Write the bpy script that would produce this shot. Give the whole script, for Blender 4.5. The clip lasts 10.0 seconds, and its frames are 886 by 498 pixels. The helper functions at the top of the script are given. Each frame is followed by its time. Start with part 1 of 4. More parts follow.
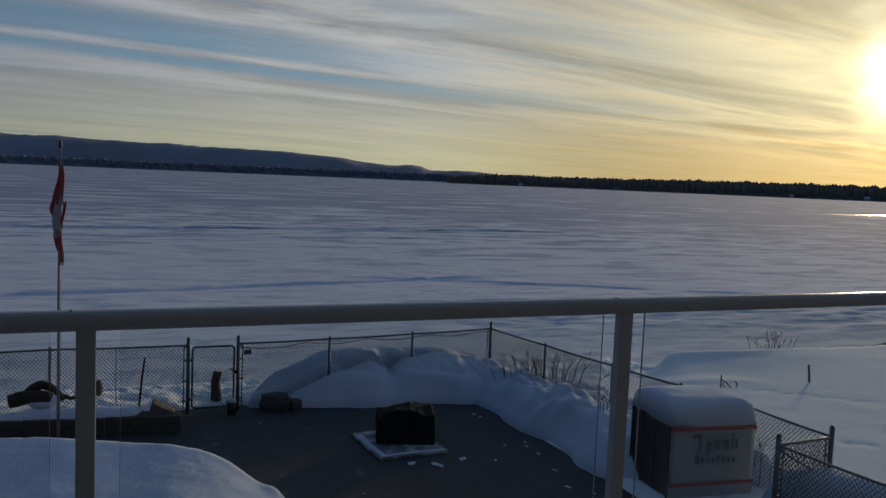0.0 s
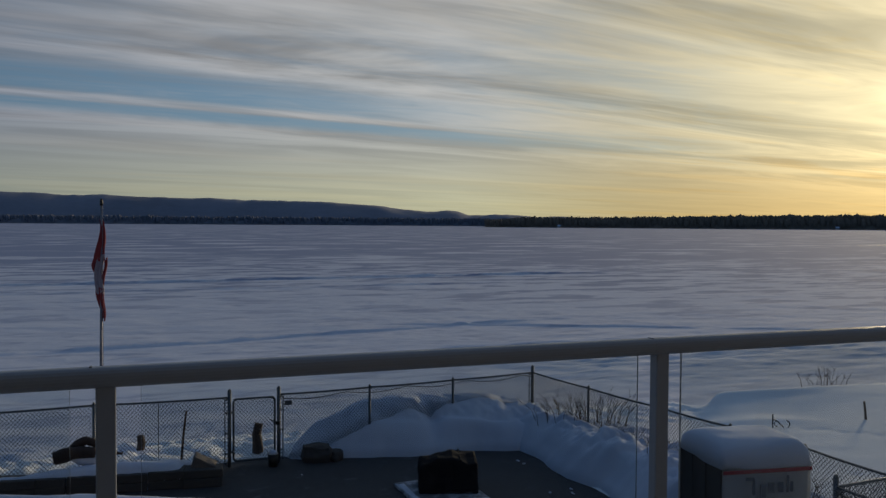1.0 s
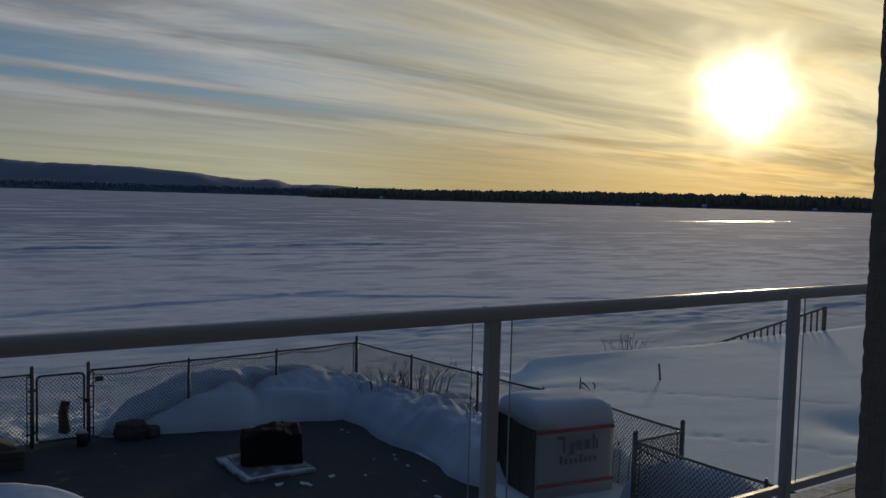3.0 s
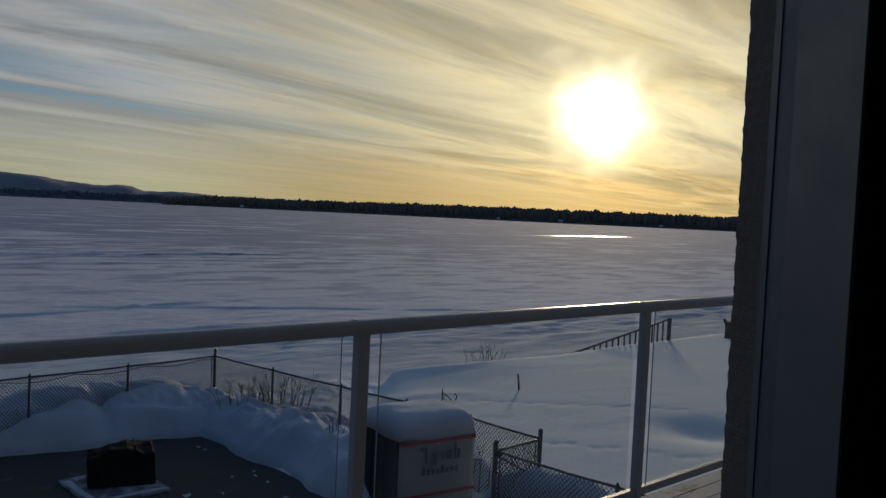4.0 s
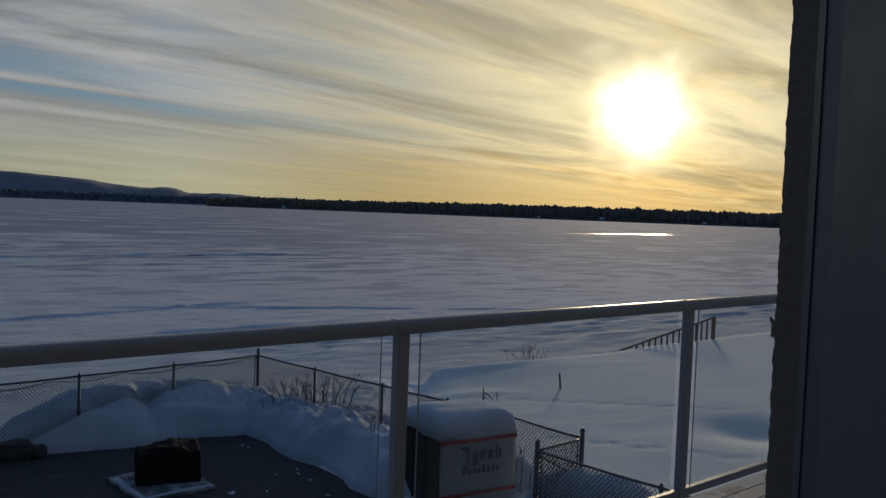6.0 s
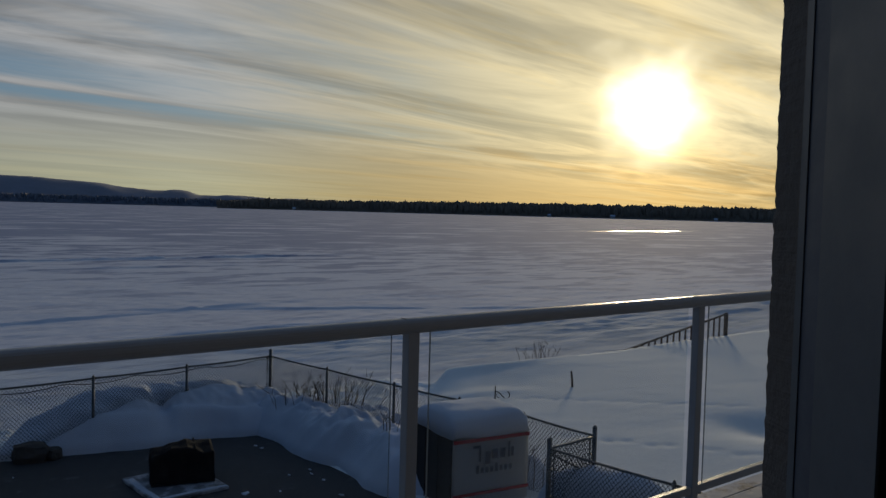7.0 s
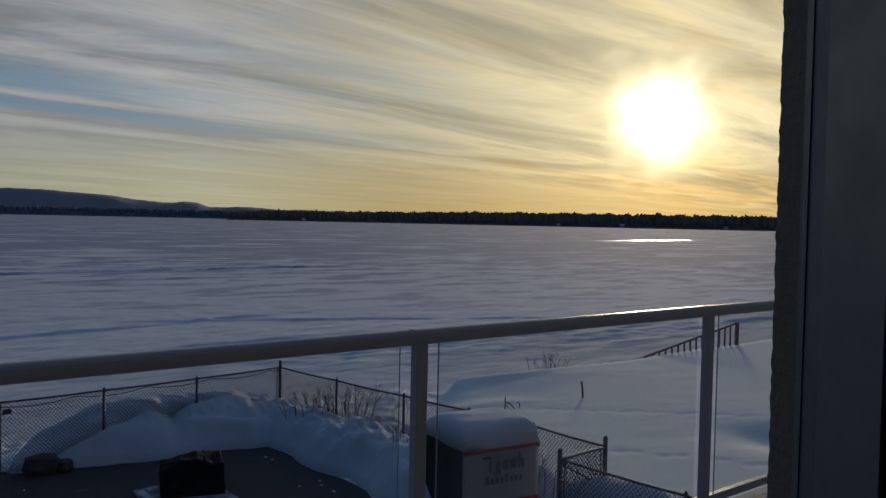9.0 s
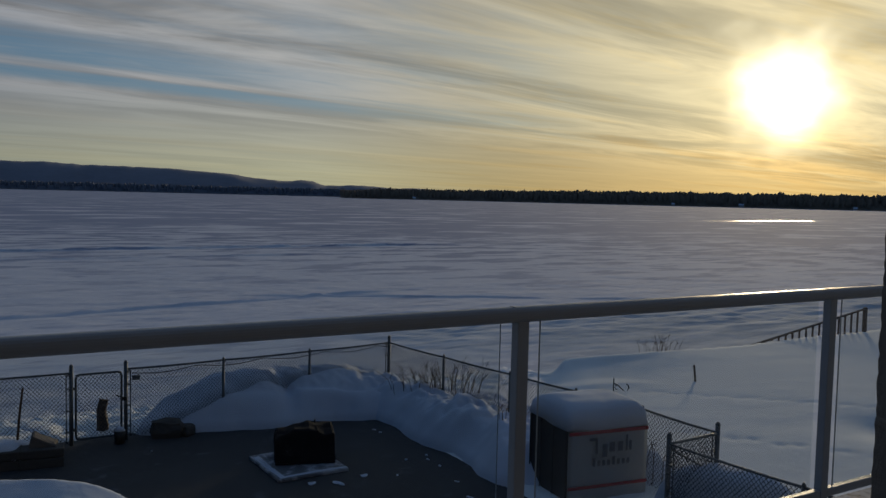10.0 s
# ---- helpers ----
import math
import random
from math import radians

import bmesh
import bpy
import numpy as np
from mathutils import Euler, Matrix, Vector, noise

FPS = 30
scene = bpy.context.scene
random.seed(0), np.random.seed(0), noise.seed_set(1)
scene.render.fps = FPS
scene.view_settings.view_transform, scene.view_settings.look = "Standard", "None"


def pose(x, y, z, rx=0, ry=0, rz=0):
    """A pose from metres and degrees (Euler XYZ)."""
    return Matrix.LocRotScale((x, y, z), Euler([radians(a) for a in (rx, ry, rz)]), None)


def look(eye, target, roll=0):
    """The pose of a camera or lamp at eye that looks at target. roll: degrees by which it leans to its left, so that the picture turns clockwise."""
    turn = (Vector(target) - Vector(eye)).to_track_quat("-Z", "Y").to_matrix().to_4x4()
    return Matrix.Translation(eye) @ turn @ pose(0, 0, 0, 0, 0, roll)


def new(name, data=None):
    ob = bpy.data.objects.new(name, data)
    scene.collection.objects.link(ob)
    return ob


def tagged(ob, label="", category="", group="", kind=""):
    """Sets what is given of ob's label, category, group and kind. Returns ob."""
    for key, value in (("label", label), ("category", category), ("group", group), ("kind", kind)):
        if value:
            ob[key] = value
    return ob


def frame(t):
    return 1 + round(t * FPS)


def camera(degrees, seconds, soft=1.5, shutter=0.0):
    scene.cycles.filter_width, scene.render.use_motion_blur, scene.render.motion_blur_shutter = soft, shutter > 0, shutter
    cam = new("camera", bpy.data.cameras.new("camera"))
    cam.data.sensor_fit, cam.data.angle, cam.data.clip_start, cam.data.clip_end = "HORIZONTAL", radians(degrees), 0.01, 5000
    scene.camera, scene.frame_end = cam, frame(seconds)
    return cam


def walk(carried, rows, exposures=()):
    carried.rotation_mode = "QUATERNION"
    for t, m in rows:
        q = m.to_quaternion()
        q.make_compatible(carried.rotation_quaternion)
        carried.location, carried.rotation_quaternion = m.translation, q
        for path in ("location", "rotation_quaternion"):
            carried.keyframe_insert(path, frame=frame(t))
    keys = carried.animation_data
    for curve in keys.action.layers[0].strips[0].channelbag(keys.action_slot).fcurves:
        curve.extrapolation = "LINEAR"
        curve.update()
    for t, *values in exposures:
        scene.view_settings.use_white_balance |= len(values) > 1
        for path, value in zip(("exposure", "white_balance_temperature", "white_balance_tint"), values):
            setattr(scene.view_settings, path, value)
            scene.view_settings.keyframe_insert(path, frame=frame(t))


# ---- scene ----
# Camera: seconds, x, y, z, pitch, roll, yaw
cam = camera(56.6, 10.0)
PATH = [
    (0.0, 0.052, -0.018, 4.695, -4.77, -2.41, 0.56),
    (0.5, 0.101, 0.041, 4.670, -3.19, -1.29, 4.67),
    (1.0, 0.113, 0.053, 4.689, -1.71, -0.38, 3.22),
    (1.5, 0.067, 0.027, 4.686, -1.38, -0.91, -2.34),
    (2.0, 0.048, 0.006, 4.694, -2.78, -1.78, -7.73),
    (2.2, 0.054, 0.004, 4.673, -3.53, -1.60, -7.58),
    (3.3, 0.019, -0.001, 4.697, -3.36, -1.55, -11.49),
    (3.5, 0.017, -0.002, 4.699, -2.66, -2.09, -15.09),
    (4.0, -0.007, -0.010, 4.699, -2.36, -2.71, -18.55),
    (4.5, -0.000, 0.000, 4.700, -2.42, -2.81, -17.70),
    (5.0, -0.001, -0.001, 4.697, -2.56, -2.72, -17.36),
    (5.5, 0.002, 0.000, 4.701, -2.68, -2.63, -16.74),
    (6.0, 0.001, -0.003, 4.699, -2.54, -2.19, -15.77),
    (6.2, 0.003, -0.004, 4.700, -2.43, -2.07, -15.50),
    (7.3, 0.007, -0.025, 4.697, -2.65, -1.39, -15.08),
    (7.5, 0.008, -0.027, 4.701, -2.58, -1.41, -15.28),
    (8.0, 0.013, -0.029, 4.698, -2.51, -1.39, -15.55),
    (8.5, 0.013, -0.026, 4.703, -2.05, -1.29, -15.37),
    (9.0, 0.011, -0.024, 4.701, -1.91, -1.18, -14.42),
    (9.5, 0.022, -0.018, 4.697, -2.27, -0.91, -13.03),
    (10.0, 0.053, 0.006, 4.689, -3.56, -1.37, -6.79),
]
walk(cam, [(t, pose(x, y, z, 90 + pitch, roll, yaw)) for t, x, y, z, pitch, roll, yaw in PATH],
     exposures=((0.0, 0.26), (0.5, 0.26), (1.0, 0.27), (1.5, 0.16), (2.0, -0.08), (3.5, 0.02), (9.5, 0.02), (10.0, -0.02)))

# ---- world and sun ----
SUN_AZ, SUN_EL = radians(29.2), radians(7.2)
SUN_DIR = Vector((math.sin(SUN_AZ) * math.cos(SUN_EL), math.cos(SUN_AZ) * math.cos(SUN_EL), math.sin(SUN_EL)))


class Nodes:
    """Small helper to wire node trees."""

    def __init__(self, tree):
        self.tree = tree
        tree.nodes.clear()

    def add(self, kind, **values):
        node = self.tree.nodes.new(kind)
        for key, value in values.items():
            if key == "op":
                node.operation = value
            elif key == "blend":
                node.blend_type = value
        return node

    def put(self, node, index, value):
        sock = node.inputs[index]
        if isinstance(value, bpy.types.NodeSocket):
            self.tree.links.new(value, sock)
        elif value is not None:
            sock.default_value = value

    def math(self, op, a, b=None, clamp=False):
        n = self.add("ShaderNodeMath", op=op)
        n.use_clamp = clamp
        self.put(n, 0, a)
        self.put(n, 1, b)
        return n.outputs[0]

    def vmath(self, op, a, b=None):
        n = self.add("ShaderNodeVectorMath", op=op)
        self.put(n, 0, a)
        self.put(n, 1, b)
        return n.outputs["Value"] if op in ("DOT_PRODUCT", "LENGTH") else n.outputs[0]

    def ramp(self, x, a, b, lo=0.0, hi=1.0):
        n = self.add("ShaderNodeMapRange")
        n.interpolation_type = "SMOOTHSTEP"
        for i, v in enumerate((x, a, b, lo, hi)):
            self.put(n, i, v)
        return n.outputs[0]

    def mix(self, fac, a, b, blend="MIX"):
        n = self.add("ShaderNodeMixRGB", blend=blend)
        self.put(n, 0, fac)
        self.put(n, 1, a)
        self.put(n, 2, b)
        return n.outputs[0]

    def noise(self, vec, scale, detail=4.0, rough=0.55, distortion=0.0):
        n = self.add("ShaderNodeTexNoise")
        self.put(n, "Vector", vec)
        self.put(n, "Scale", scale)
        self.put(n, "Detail", detail)
        self.put(n, "Roughness", rough)
        self.put(n, "Distortion", distortion)
        return n.outputs[0]

    def combine(self, x, y, z):
        n = self.add("ShaderNodeCombineXYZ")
        for i, v in enumerate((x, y, z)):
            self.put(n, i, v)
        return n.outputs[0]

    def split(self, v):
        n = self.add("ShaderNodeSeparateXYZ")
        self.put(n, 0, v)
        return n.outputs


def make_world():
    world = bpy.data.worlds.new("winter_evening_sky")
    scene.world = world
    world.use_nodes = True
    w = Nodes(world.node_tree)
    sky = w.add("ShaderNodeTexSky")
    sky.sky_type, sky.sun_disc = "NISHITA", False
    sky.sun_elevation, sky.sun_rotation = SUN_EL, SUN_AZ
    sky.air_density, sky.dust_density, sky.ozone_density = 1.0, 1.2, 1.5
    way = w.add("ShaderNodeTexCoord").outputs["Generated"]
    way = w.vmath("NORMALIZE", way)
    x, y, z = w.split(way)
    up = w.math("MAXIMUM", z, 0.0)
    to_sun = w.vmath("DOT_PRODUCT", way, tuple(SUN_DIR))
    # cirrus drawn out along one wind direction on a high flat layer
    wind = radians(57.0)
    den = w.math("ADD", up, 0.03)
    along = w.math("DIVIDE", w.math("ADD", w.math("MULTIPLY", x, math.sin(wind)), w.math("MULTIPLY", y, math.cos(wind))), den)
    across = w.math("DIVIDE", w.math("SUBTRACT", w.math("MULTIPLY", y, math.sin(wind)), w.math("MULTIPLY", x, math.cos(wind))), den)
    warp = w.noise(w.combine(w.math("MULTIPLY", along, 0.16), w.math("MULTIPLY", across, 0.25), 3.0), 1.0, 3.0)
    bent = w.math("ADD", across, w.math("MULTIPLY", w.math("SUBTRACT", warp, 0.5), 0.40))
    broad = w.noise(w.combine(w.math("MULTIPLY", along, 0.11), w.math("MULTIPLY", bent, 0.55), 0.0), 1.0, 4.0, 0.55, 0.4)
    fine = w.noise(w.combine(w.math("MULTIPLY", along, 0.42), w.math("MULTIPLY", bent, 1.6), 7.0), 1.0, 5.0, 0.6, 0.9)
    wisp = w.noise(w.combine(w.math("MULTIPLY", along, 1.5), w.math("MULTIPLY", bent, 4.4), 11.0), 1.0, 6.0, 0.62, 0.9)
    thick = w.noise(w.combine(w.math("MULTIPLY", along, 0.30), w.math("MULTIPLY", bent, 1.05), 23.0), 1.0, 5.0, 0.6, 0.7)
    high = w.ramp(bent, 9.0, 5.6)
    detail = w.math("ADD", w.math("MULTIPLY", w.math("SUBTRACT", fine, 0.5), 0.50), w.math("MULTIPLY", w.math("SUBTRACT", wisp, 0.5), 0.26))
    cover = w.ramp(w.math("ADD", broad, w.math("MULTIPLY", detail, high)), 0.28, 0.62, 0.50, 1.0)
    # backlit cirrus is darker where it is thicker
    shade = w.math("ADD", w.ramp(thick, 0.32, 0.68, -0.36, 0.30), w.math("MULTIPLY", detail, 0.22))
    shade = w.math("ADD", 1.0, w.math("MULTIPLY", shade, w.ramp(bent, 9.5, 4.6, 0.22, 1.0)))
    # one clear lane in the cirrus with a thin bright filament in it, veiled below
    lane = w.math("MULTIPLY", w.math("MULTIPLY", w.ramp(bent, 4.55, 5.15), w.ramp(bent, 5.60, 5.85, 1.0, 0.0)), w.ramp(along, 1.6, 4.2, 1.0, 0.10))
    low_lane = w.math("MULTIPLY", w.math("MULTIPLY", w.ramp(bent, 5.98, 6.12), w.ramp(bent, 6.28, 6.75, 1.0, 0.0)), w.ramp(along, 2.4, 6.2, 1.0, 0.0))
    filament = w.math("MULTIPLY", w.math("MULTIPLY", w.ramp(bent, 5.60, 5.84), w.ramp(bent, 5.92, 6.06, 1.0, 0.0)), w.ramp(along, 6.0, 2.4, 0.2, 1.0))
    cover = w.math("MAXIMUM", cover, w.ramp(bent, 6.3, 6.9, 0.0, 0.88))
    cover = w.math("MULTIPLY", cover, w.math("SUBTRACT", 1.0, w.math("MULTIPLY", w.math("MAXIMUM", lane, low_lane), w.ramp(wisp, 0.3, 0.7, 0.95, 0.72))))
    cover = w.math("MAXIMUM", cover, w.ramp(to_sun, 0.90, 0.985, 0.0, 0.82))
    # thinner overhead and away from the sun
    cover = w.math("MULTIPLY", cover, w.math("MULTIPLY", w.ramp(to_sun, -0.3, 0.5, 0.35, 1.0), w.ramp(up, 0.25, 0.60, 1.0, 0.30)))
    shade = w.math("ADD", shade, w.math("MULTIPLY", filament, 0.20))
    # ice crystals scatter the sun forwards
    angle = w.math("ARCCOSINE", w.math("MINIMUM", to_sun, 1.0))
    wide = w.math("EXPONENT", w.math("MULTIPLY", angle, -2.6))
    halo = w.math("EXPONENT", w.math("MULTIPLY", angle, -9.0))
    ragged = w.noise(w.vmath("MULTIPLY", way, (1.0, 1.0, 1.3)), 17.0, 2.0, 0.5)
    core = w.math("MULTIPLY", angle, w.math("MAXIMUM", 0.45, w.math("ADD", w.math("MULTIPLY", w.math("SUBTRACT", ragged, 0.5), 0.95), w.math("ADD", 0.55, w.math("MULTIPLY", shade, 0.4)))))
    core = w.math("EXPONENT", w.math("MULTIPLY", w.math("POWER", w.math("DIVIDE", core, 0.0360), 2.0), -1.0))
    low = w.ramp(up, 0.0, 0.13, 1.0, 0.0)
    sunward = w.ramp(to_sun, 0.84, 0.995)

    def lit(amount, colour):
        return w.mix(1.0, colour, w.combine(amount, amount, amount), "MULTIPLY")

    facing = w.ramp(to_sun, -0.4, 0.85, 0.18, 1.0)
    tint = w.mix(facing, (0.26, 0.55, 1.30, 1), (0.90, 0.97, 1.10, 1))
    tint = w.mix(sunward, tint, (0.74, 0.68, 0.46, 1))
    cloud = lit(w.math("MULTIPLY", facing, CLOUD), tint)
    cloud = w.mix(1.0, cloud, lit(w.math("MULTIPLY", wide, GLOW), (1.0, 0.85, 0.53, 1)), "ADD")
    cloud = w.mix(1.0, cloud, lit(w.math("MULTIPLY", halo, HALO), (1.0, 0.68, 0.17, 1)), "ADD")
    cloud = w.mix(1.0, cloud, w.combine(shade, shade, shade), "MULTIPLY")
    haze = w.mix(sunward, (1.26, 1.22, 0.80, 1), (0.93, 0.74, 0.46, 1))
    cloud = w.mix(1.0, cloud, w.mix(low, (1, 1, 1, 1), haze), "MULTIPLY")
    clear = w.mix(1.0, sky.outputs[0], (SKY * 0.58, SKY * 0.88, SKY * 1.30, 1), "MULTIPLY")
    clear = w.mix(1.0, clear, lit(facing, (0.055, 0.105, 0.165, 1)), "ADD")
    clear = w.mix(1.0, clear, lit(w.ramp(up, 0.15, 0.80), (0.008, 0.022, 0.058, 1)), "ADD")
    clear = w.mix(1.0, clear, lit(w.math("MULTIPLY", wide, GLOW * 0.36), (1.0, 0.92, 0.66, 1)), "ADD")
    out = w.mix(cover, clear, cloud)
    out = w.mix(1.0, out, lit(w.math("MULTIPLY", core, CORE), (1.0, 0.9, 0.62, 1)), "ADD")
    bg = w.add("ShaderNodeBackground")
    w.put(bg, 0, out)
    w.put(bg, 1, 1.0)
    end = w.add("ShaderNodeOutputWorld")
    w.put(end, 0, bg.outputs[0])


CLOUD, GLOW, HALO, CORE, SKY = 0.23, 0.56, 0.62, 3.0, 0.022
make_world()
lamp = bpy.data.lights.new("sun", "SUN")
lamp.energy, lamp.angle, lamp.color = 1.7, radians(5.0), (1.0, 0.80, 0.52)
sun = new("sun", lamp)
sun.matrix_world = look((0, 0, 60), Vector((0, 0, 60)) - SUN_DIR)


# ---- materials ----
def material(name, colour, rough=0.7, metal=0.0, vary=0.15, grain=8.0, bump=0.15, stretch=(1, 1, 1), second=None, spots=0.0, depth=0.01, gloss=0.5):
    """A painted, woody or stony surface: two scales of variation, fine relief, optional stains of a second colour."""
    mat = bpy.data.materials.new(name)
    mat.use_nodes = True
    w = Nodes(mat.node_tree)
    co = w.add("ShaderNodeTexCoord").outputs["Object"]
    co = w.vmath("MULTIPLY", co, stretch)
    big = w.noise(co, grain * 0.22, 3.0)
    small = w.noise(co, grain * 2.6, 5.0, 0.65)
    dark = tuple(c * (1 - vary * 1.6) for c in colour) + (1,)
    light = tuple(min(1, c * (1 + vary)) for c in colour) + (1,)
    col = w.mix(w.math("ADD", w.math("MULTIPLY", big, 0.6), w.math("MULTIPLY", small, 0.4)), dark, light)
    if second:
        stain = w.ramp(w.noise(co, grain * 0.6, 6.0, 0.7), 1 - spots - 0.07, 1 - spots + 0.07)
        col = w.mix(stain, col, second + (1,))
    sh = w.add("ShaderNodeBsdfPrincipled")
    w.put(sh, "Base Color", col)
    w.put(sh, "Metallic", metal)
    w.put(sh, "Specular IOR Level", gloss)
    w.put(sh, "Roughness", w.ramp(small, 0.2, 0.8, max(0.05, rough - 0.12), min(1, rough + 0.12)))
    bm = w.add("ShaderNodeBump")
    w.put(bm, "Strength", bump)
    w.put(bm, "Distance", depth)
    w.put(bm, "Height", small)
    w.put(sh, "Normal", bm.outputs[0])
    end = w.add("ShaderNodeOutputMaterial")
    w.put(end, 0, sh.outputs[0])
    return mat


def snow_material(name, lake=False):
    mat = bpy.data.materials.new(name)
    mat.use_nodes = True
    w = Nodes(mat.node_tree)
    co = w.add("ShaderNodeTexCoord").outputs["Object"]
    x, y, z = w.split(co)
    crumbs = w.noise(co, 9.0, 6.0, 0.65)
    lumps = w.noise(co, 1.1, 4.0, 0.55)
    col = w.mix(lumps, (0.72, 0.75, 0.82, 1), (0.82, 0.84, 0.88, 1))
    if lake:
        # sunlight put into the yard's paler snow colour; lake snow darker and bluer
        sunlit_yard = w.mix(lumps, (0.76, 0.78, 0.81, 1), (0.83, 0.84, 0.86, 1))
        toned_lake = w.mix(lumps, (0.58, 0.61, 0.69, 1), (0.68, 0.70, 0.76, 1))
        col = w.mix(w.ramp(z, -2.0, -1.5), toned_lake, sunlit_yard)
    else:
        # banks and caps: shade is put into a darker, bluer snow colour
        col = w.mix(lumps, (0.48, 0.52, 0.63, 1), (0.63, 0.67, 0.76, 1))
    rough, height = 0.95, w.math("ADD", w.math("MULTIPLY", crumbs, 0.03 if lake else 0.05), w.math("MULTIPLY", lumps, 0.05 if lake else 0.10))
    if lake:
        # wind-scoured ice between drifts, with drift shadows painted in as dark streaks
        onlake = w.ramp(z, -2.0, -1.75, 1.0, 0.0)
        a = w.math("ADD", w.math("MULTIPLY", x, 0.90), w.math("MULTIPLY", y, 0.44))
        b = w.math("SUBTRACT", w.math("MULTIPLY", y, 0.90), w.math("MULTIPLY", x, 0.44))
        near = w.noise(w.combine(w.math("MULTIPLY", a, 0.30), w.math("MULTIPLY", b, 1.0), 0.0), 1.0, 4.0, 0.6)
        far = w.noise(w.combine(w.math("MULTIPLY", a, 0.032), w.math("MULTIPLY", b, 0.065), 5.0), 1.0, 4.0, 0.62)
        mid = w.noise(w.combine(w.math("MULTIPLY", a, 0.10), w.math("MULTIPLY", b, 0.30), 9.0), 1.0, 4.0, 0.62)
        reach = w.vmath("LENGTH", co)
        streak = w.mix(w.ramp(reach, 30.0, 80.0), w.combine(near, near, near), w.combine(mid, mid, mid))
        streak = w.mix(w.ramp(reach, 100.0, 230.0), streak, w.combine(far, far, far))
        # the dark streaks cover more of the lake with distance
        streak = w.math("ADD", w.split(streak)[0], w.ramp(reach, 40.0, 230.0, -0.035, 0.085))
        ice_shade = w.math("MULTIPLY", w.ramp(streak, 0.47, 0.57), onlake)
        # scoured band along the shore
        shore = w.math("SUBTRACT", y, w.math("ADD", 37.5, w.math("MULTIPLY", x, 0.36)))
        scour = w.math("MULTIPLY", w.ramp(w.math("ABSOLUTE", shore), 7.0, 2.5), w.ramp(x, -2.0, 5.0))
        scour = w.math("MULTIPLY", scour, w.ramp(w.math("ADD", w.math("MULTIPLY", mid, 0.6), w.math("MULTIPLY", near, 0.4)), 0.44, 0.56))
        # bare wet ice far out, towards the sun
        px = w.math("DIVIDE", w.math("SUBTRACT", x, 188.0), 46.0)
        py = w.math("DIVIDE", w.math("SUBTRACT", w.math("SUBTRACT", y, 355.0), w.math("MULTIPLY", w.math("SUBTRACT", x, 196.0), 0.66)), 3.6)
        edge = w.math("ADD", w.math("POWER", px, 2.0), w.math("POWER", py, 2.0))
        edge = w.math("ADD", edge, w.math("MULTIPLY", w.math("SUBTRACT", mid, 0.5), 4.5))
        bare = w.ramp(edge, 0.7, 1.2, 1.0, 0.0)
        col = w.mix(w.math("MULTIPLY", w.math("MULTIPLY", ice_shade, w.ramp(y, 45.0, 110.0, 0.45, 1.0)), 0.74), col, (0.18, 0.23, 0.37, 1))
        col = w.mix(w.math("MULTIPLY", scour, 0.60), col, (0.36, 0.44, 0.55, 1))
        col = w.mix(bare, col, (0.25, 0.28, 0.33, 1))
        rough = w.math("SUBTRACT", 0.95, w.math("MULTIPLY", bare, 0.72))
        drift = w.noise(w.combine(w.math("MULTIPLY", a, 0.5), w.math("MULTIPLY", b, 0.9), 2.0), 1.0, 6.0, 0.6)
        height = w.math("ADD", height, w.math("MULTIPLY", w.math("MULTIPLY", drift, onlake), w.math("SUBTRACT", 0.30, w.math("MULTIPLY", bare, 0.28))))
    sh = w.add("ShaderNodeBsdfPrincipled")
    w.put(sh, "Base Color", col)
    w.put(sh, "Roughness", rough)
    w.put(sh, "Specular IOR Level", w.math("ADD", w.math("MULTIPLY", bare, 0.45), 0.05) if lake else 0.05)
    bm = w.add("ShaderNodeBump")
    w.put(bm, "Strength", 0.55)
    w.put(bm, "Distance", 0.35)
    w.put(bm, "Height", height)
    w.put(sh, "Normal", bm.outputs[0])
    end = w.add("ShaderNodeOutputMaterial")
    w.put(end, 0, sh.outputs[0])
    return mat


def glass_material():
    mat = bpy.data.materials.new("clear_glass")
    mat.use_nodes = True
    w = Nodes(mat.node_tree)
    fr = w.add("ShaderNodeFresnel")
    w.put(fr, 0, 1.45)
    clear = w.add("ShaderNodeBsdfTransparent")
    w.put(clear, 0, (0.93, 0.95, 0.95, 1))
    gloss = w.add("ShaderNodeBsdfGlossy")
    w.put(gloss, "Roughness", 0.02)
    m = w.add("ShaderNodeMixShader")
    w.put(m, 0, w.math("MULTIPLY", fr.outputs[0], 0.12))
    w.put(m, 1, clear.outputs[0])
    w.put(m, 2, gloss.outputs[0])
    end = w.add("ShaderNodeOutputMaterial")
    w.put(end, 0, m.outputs[0])
    return mat


SNOW = snow_material("shade_toned_snow")
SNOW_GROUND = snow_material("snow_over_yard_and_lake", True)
GLASS = glass_material()
RAIL = material("grey_painted_aluminium", (0.31, 0.335, 0.37), 0.36, 0.0, 0.10, 9.0, 0.05, gloss=0.04)
GALV = material("galvanised_steel", (0.11, 0.12, 0.13), 0.5, 0.5, 0.2, 14.0, 0.1)
WIRE = material("frosted_steel_wire", (0.035, 0.038, 0.045), 0.7, 0.0, 0.2, 20.0, 0.1, gloss=0.2)
RUST = material("rusty_steel", (0.12, 0.075, 0.05), 0.75, 0.3, 0.3, 20.0, 0.3)
EDGE = material("glass_edge", (0.20, 0.23, 0.25), 0.3, 0.0, 0.1, 10.0, 0.05)
SEAL = material("blue_grey_seal", (0.080, 0.088, 0.108), 0.6, 0.0, 0.1, 10.0, 0.05)
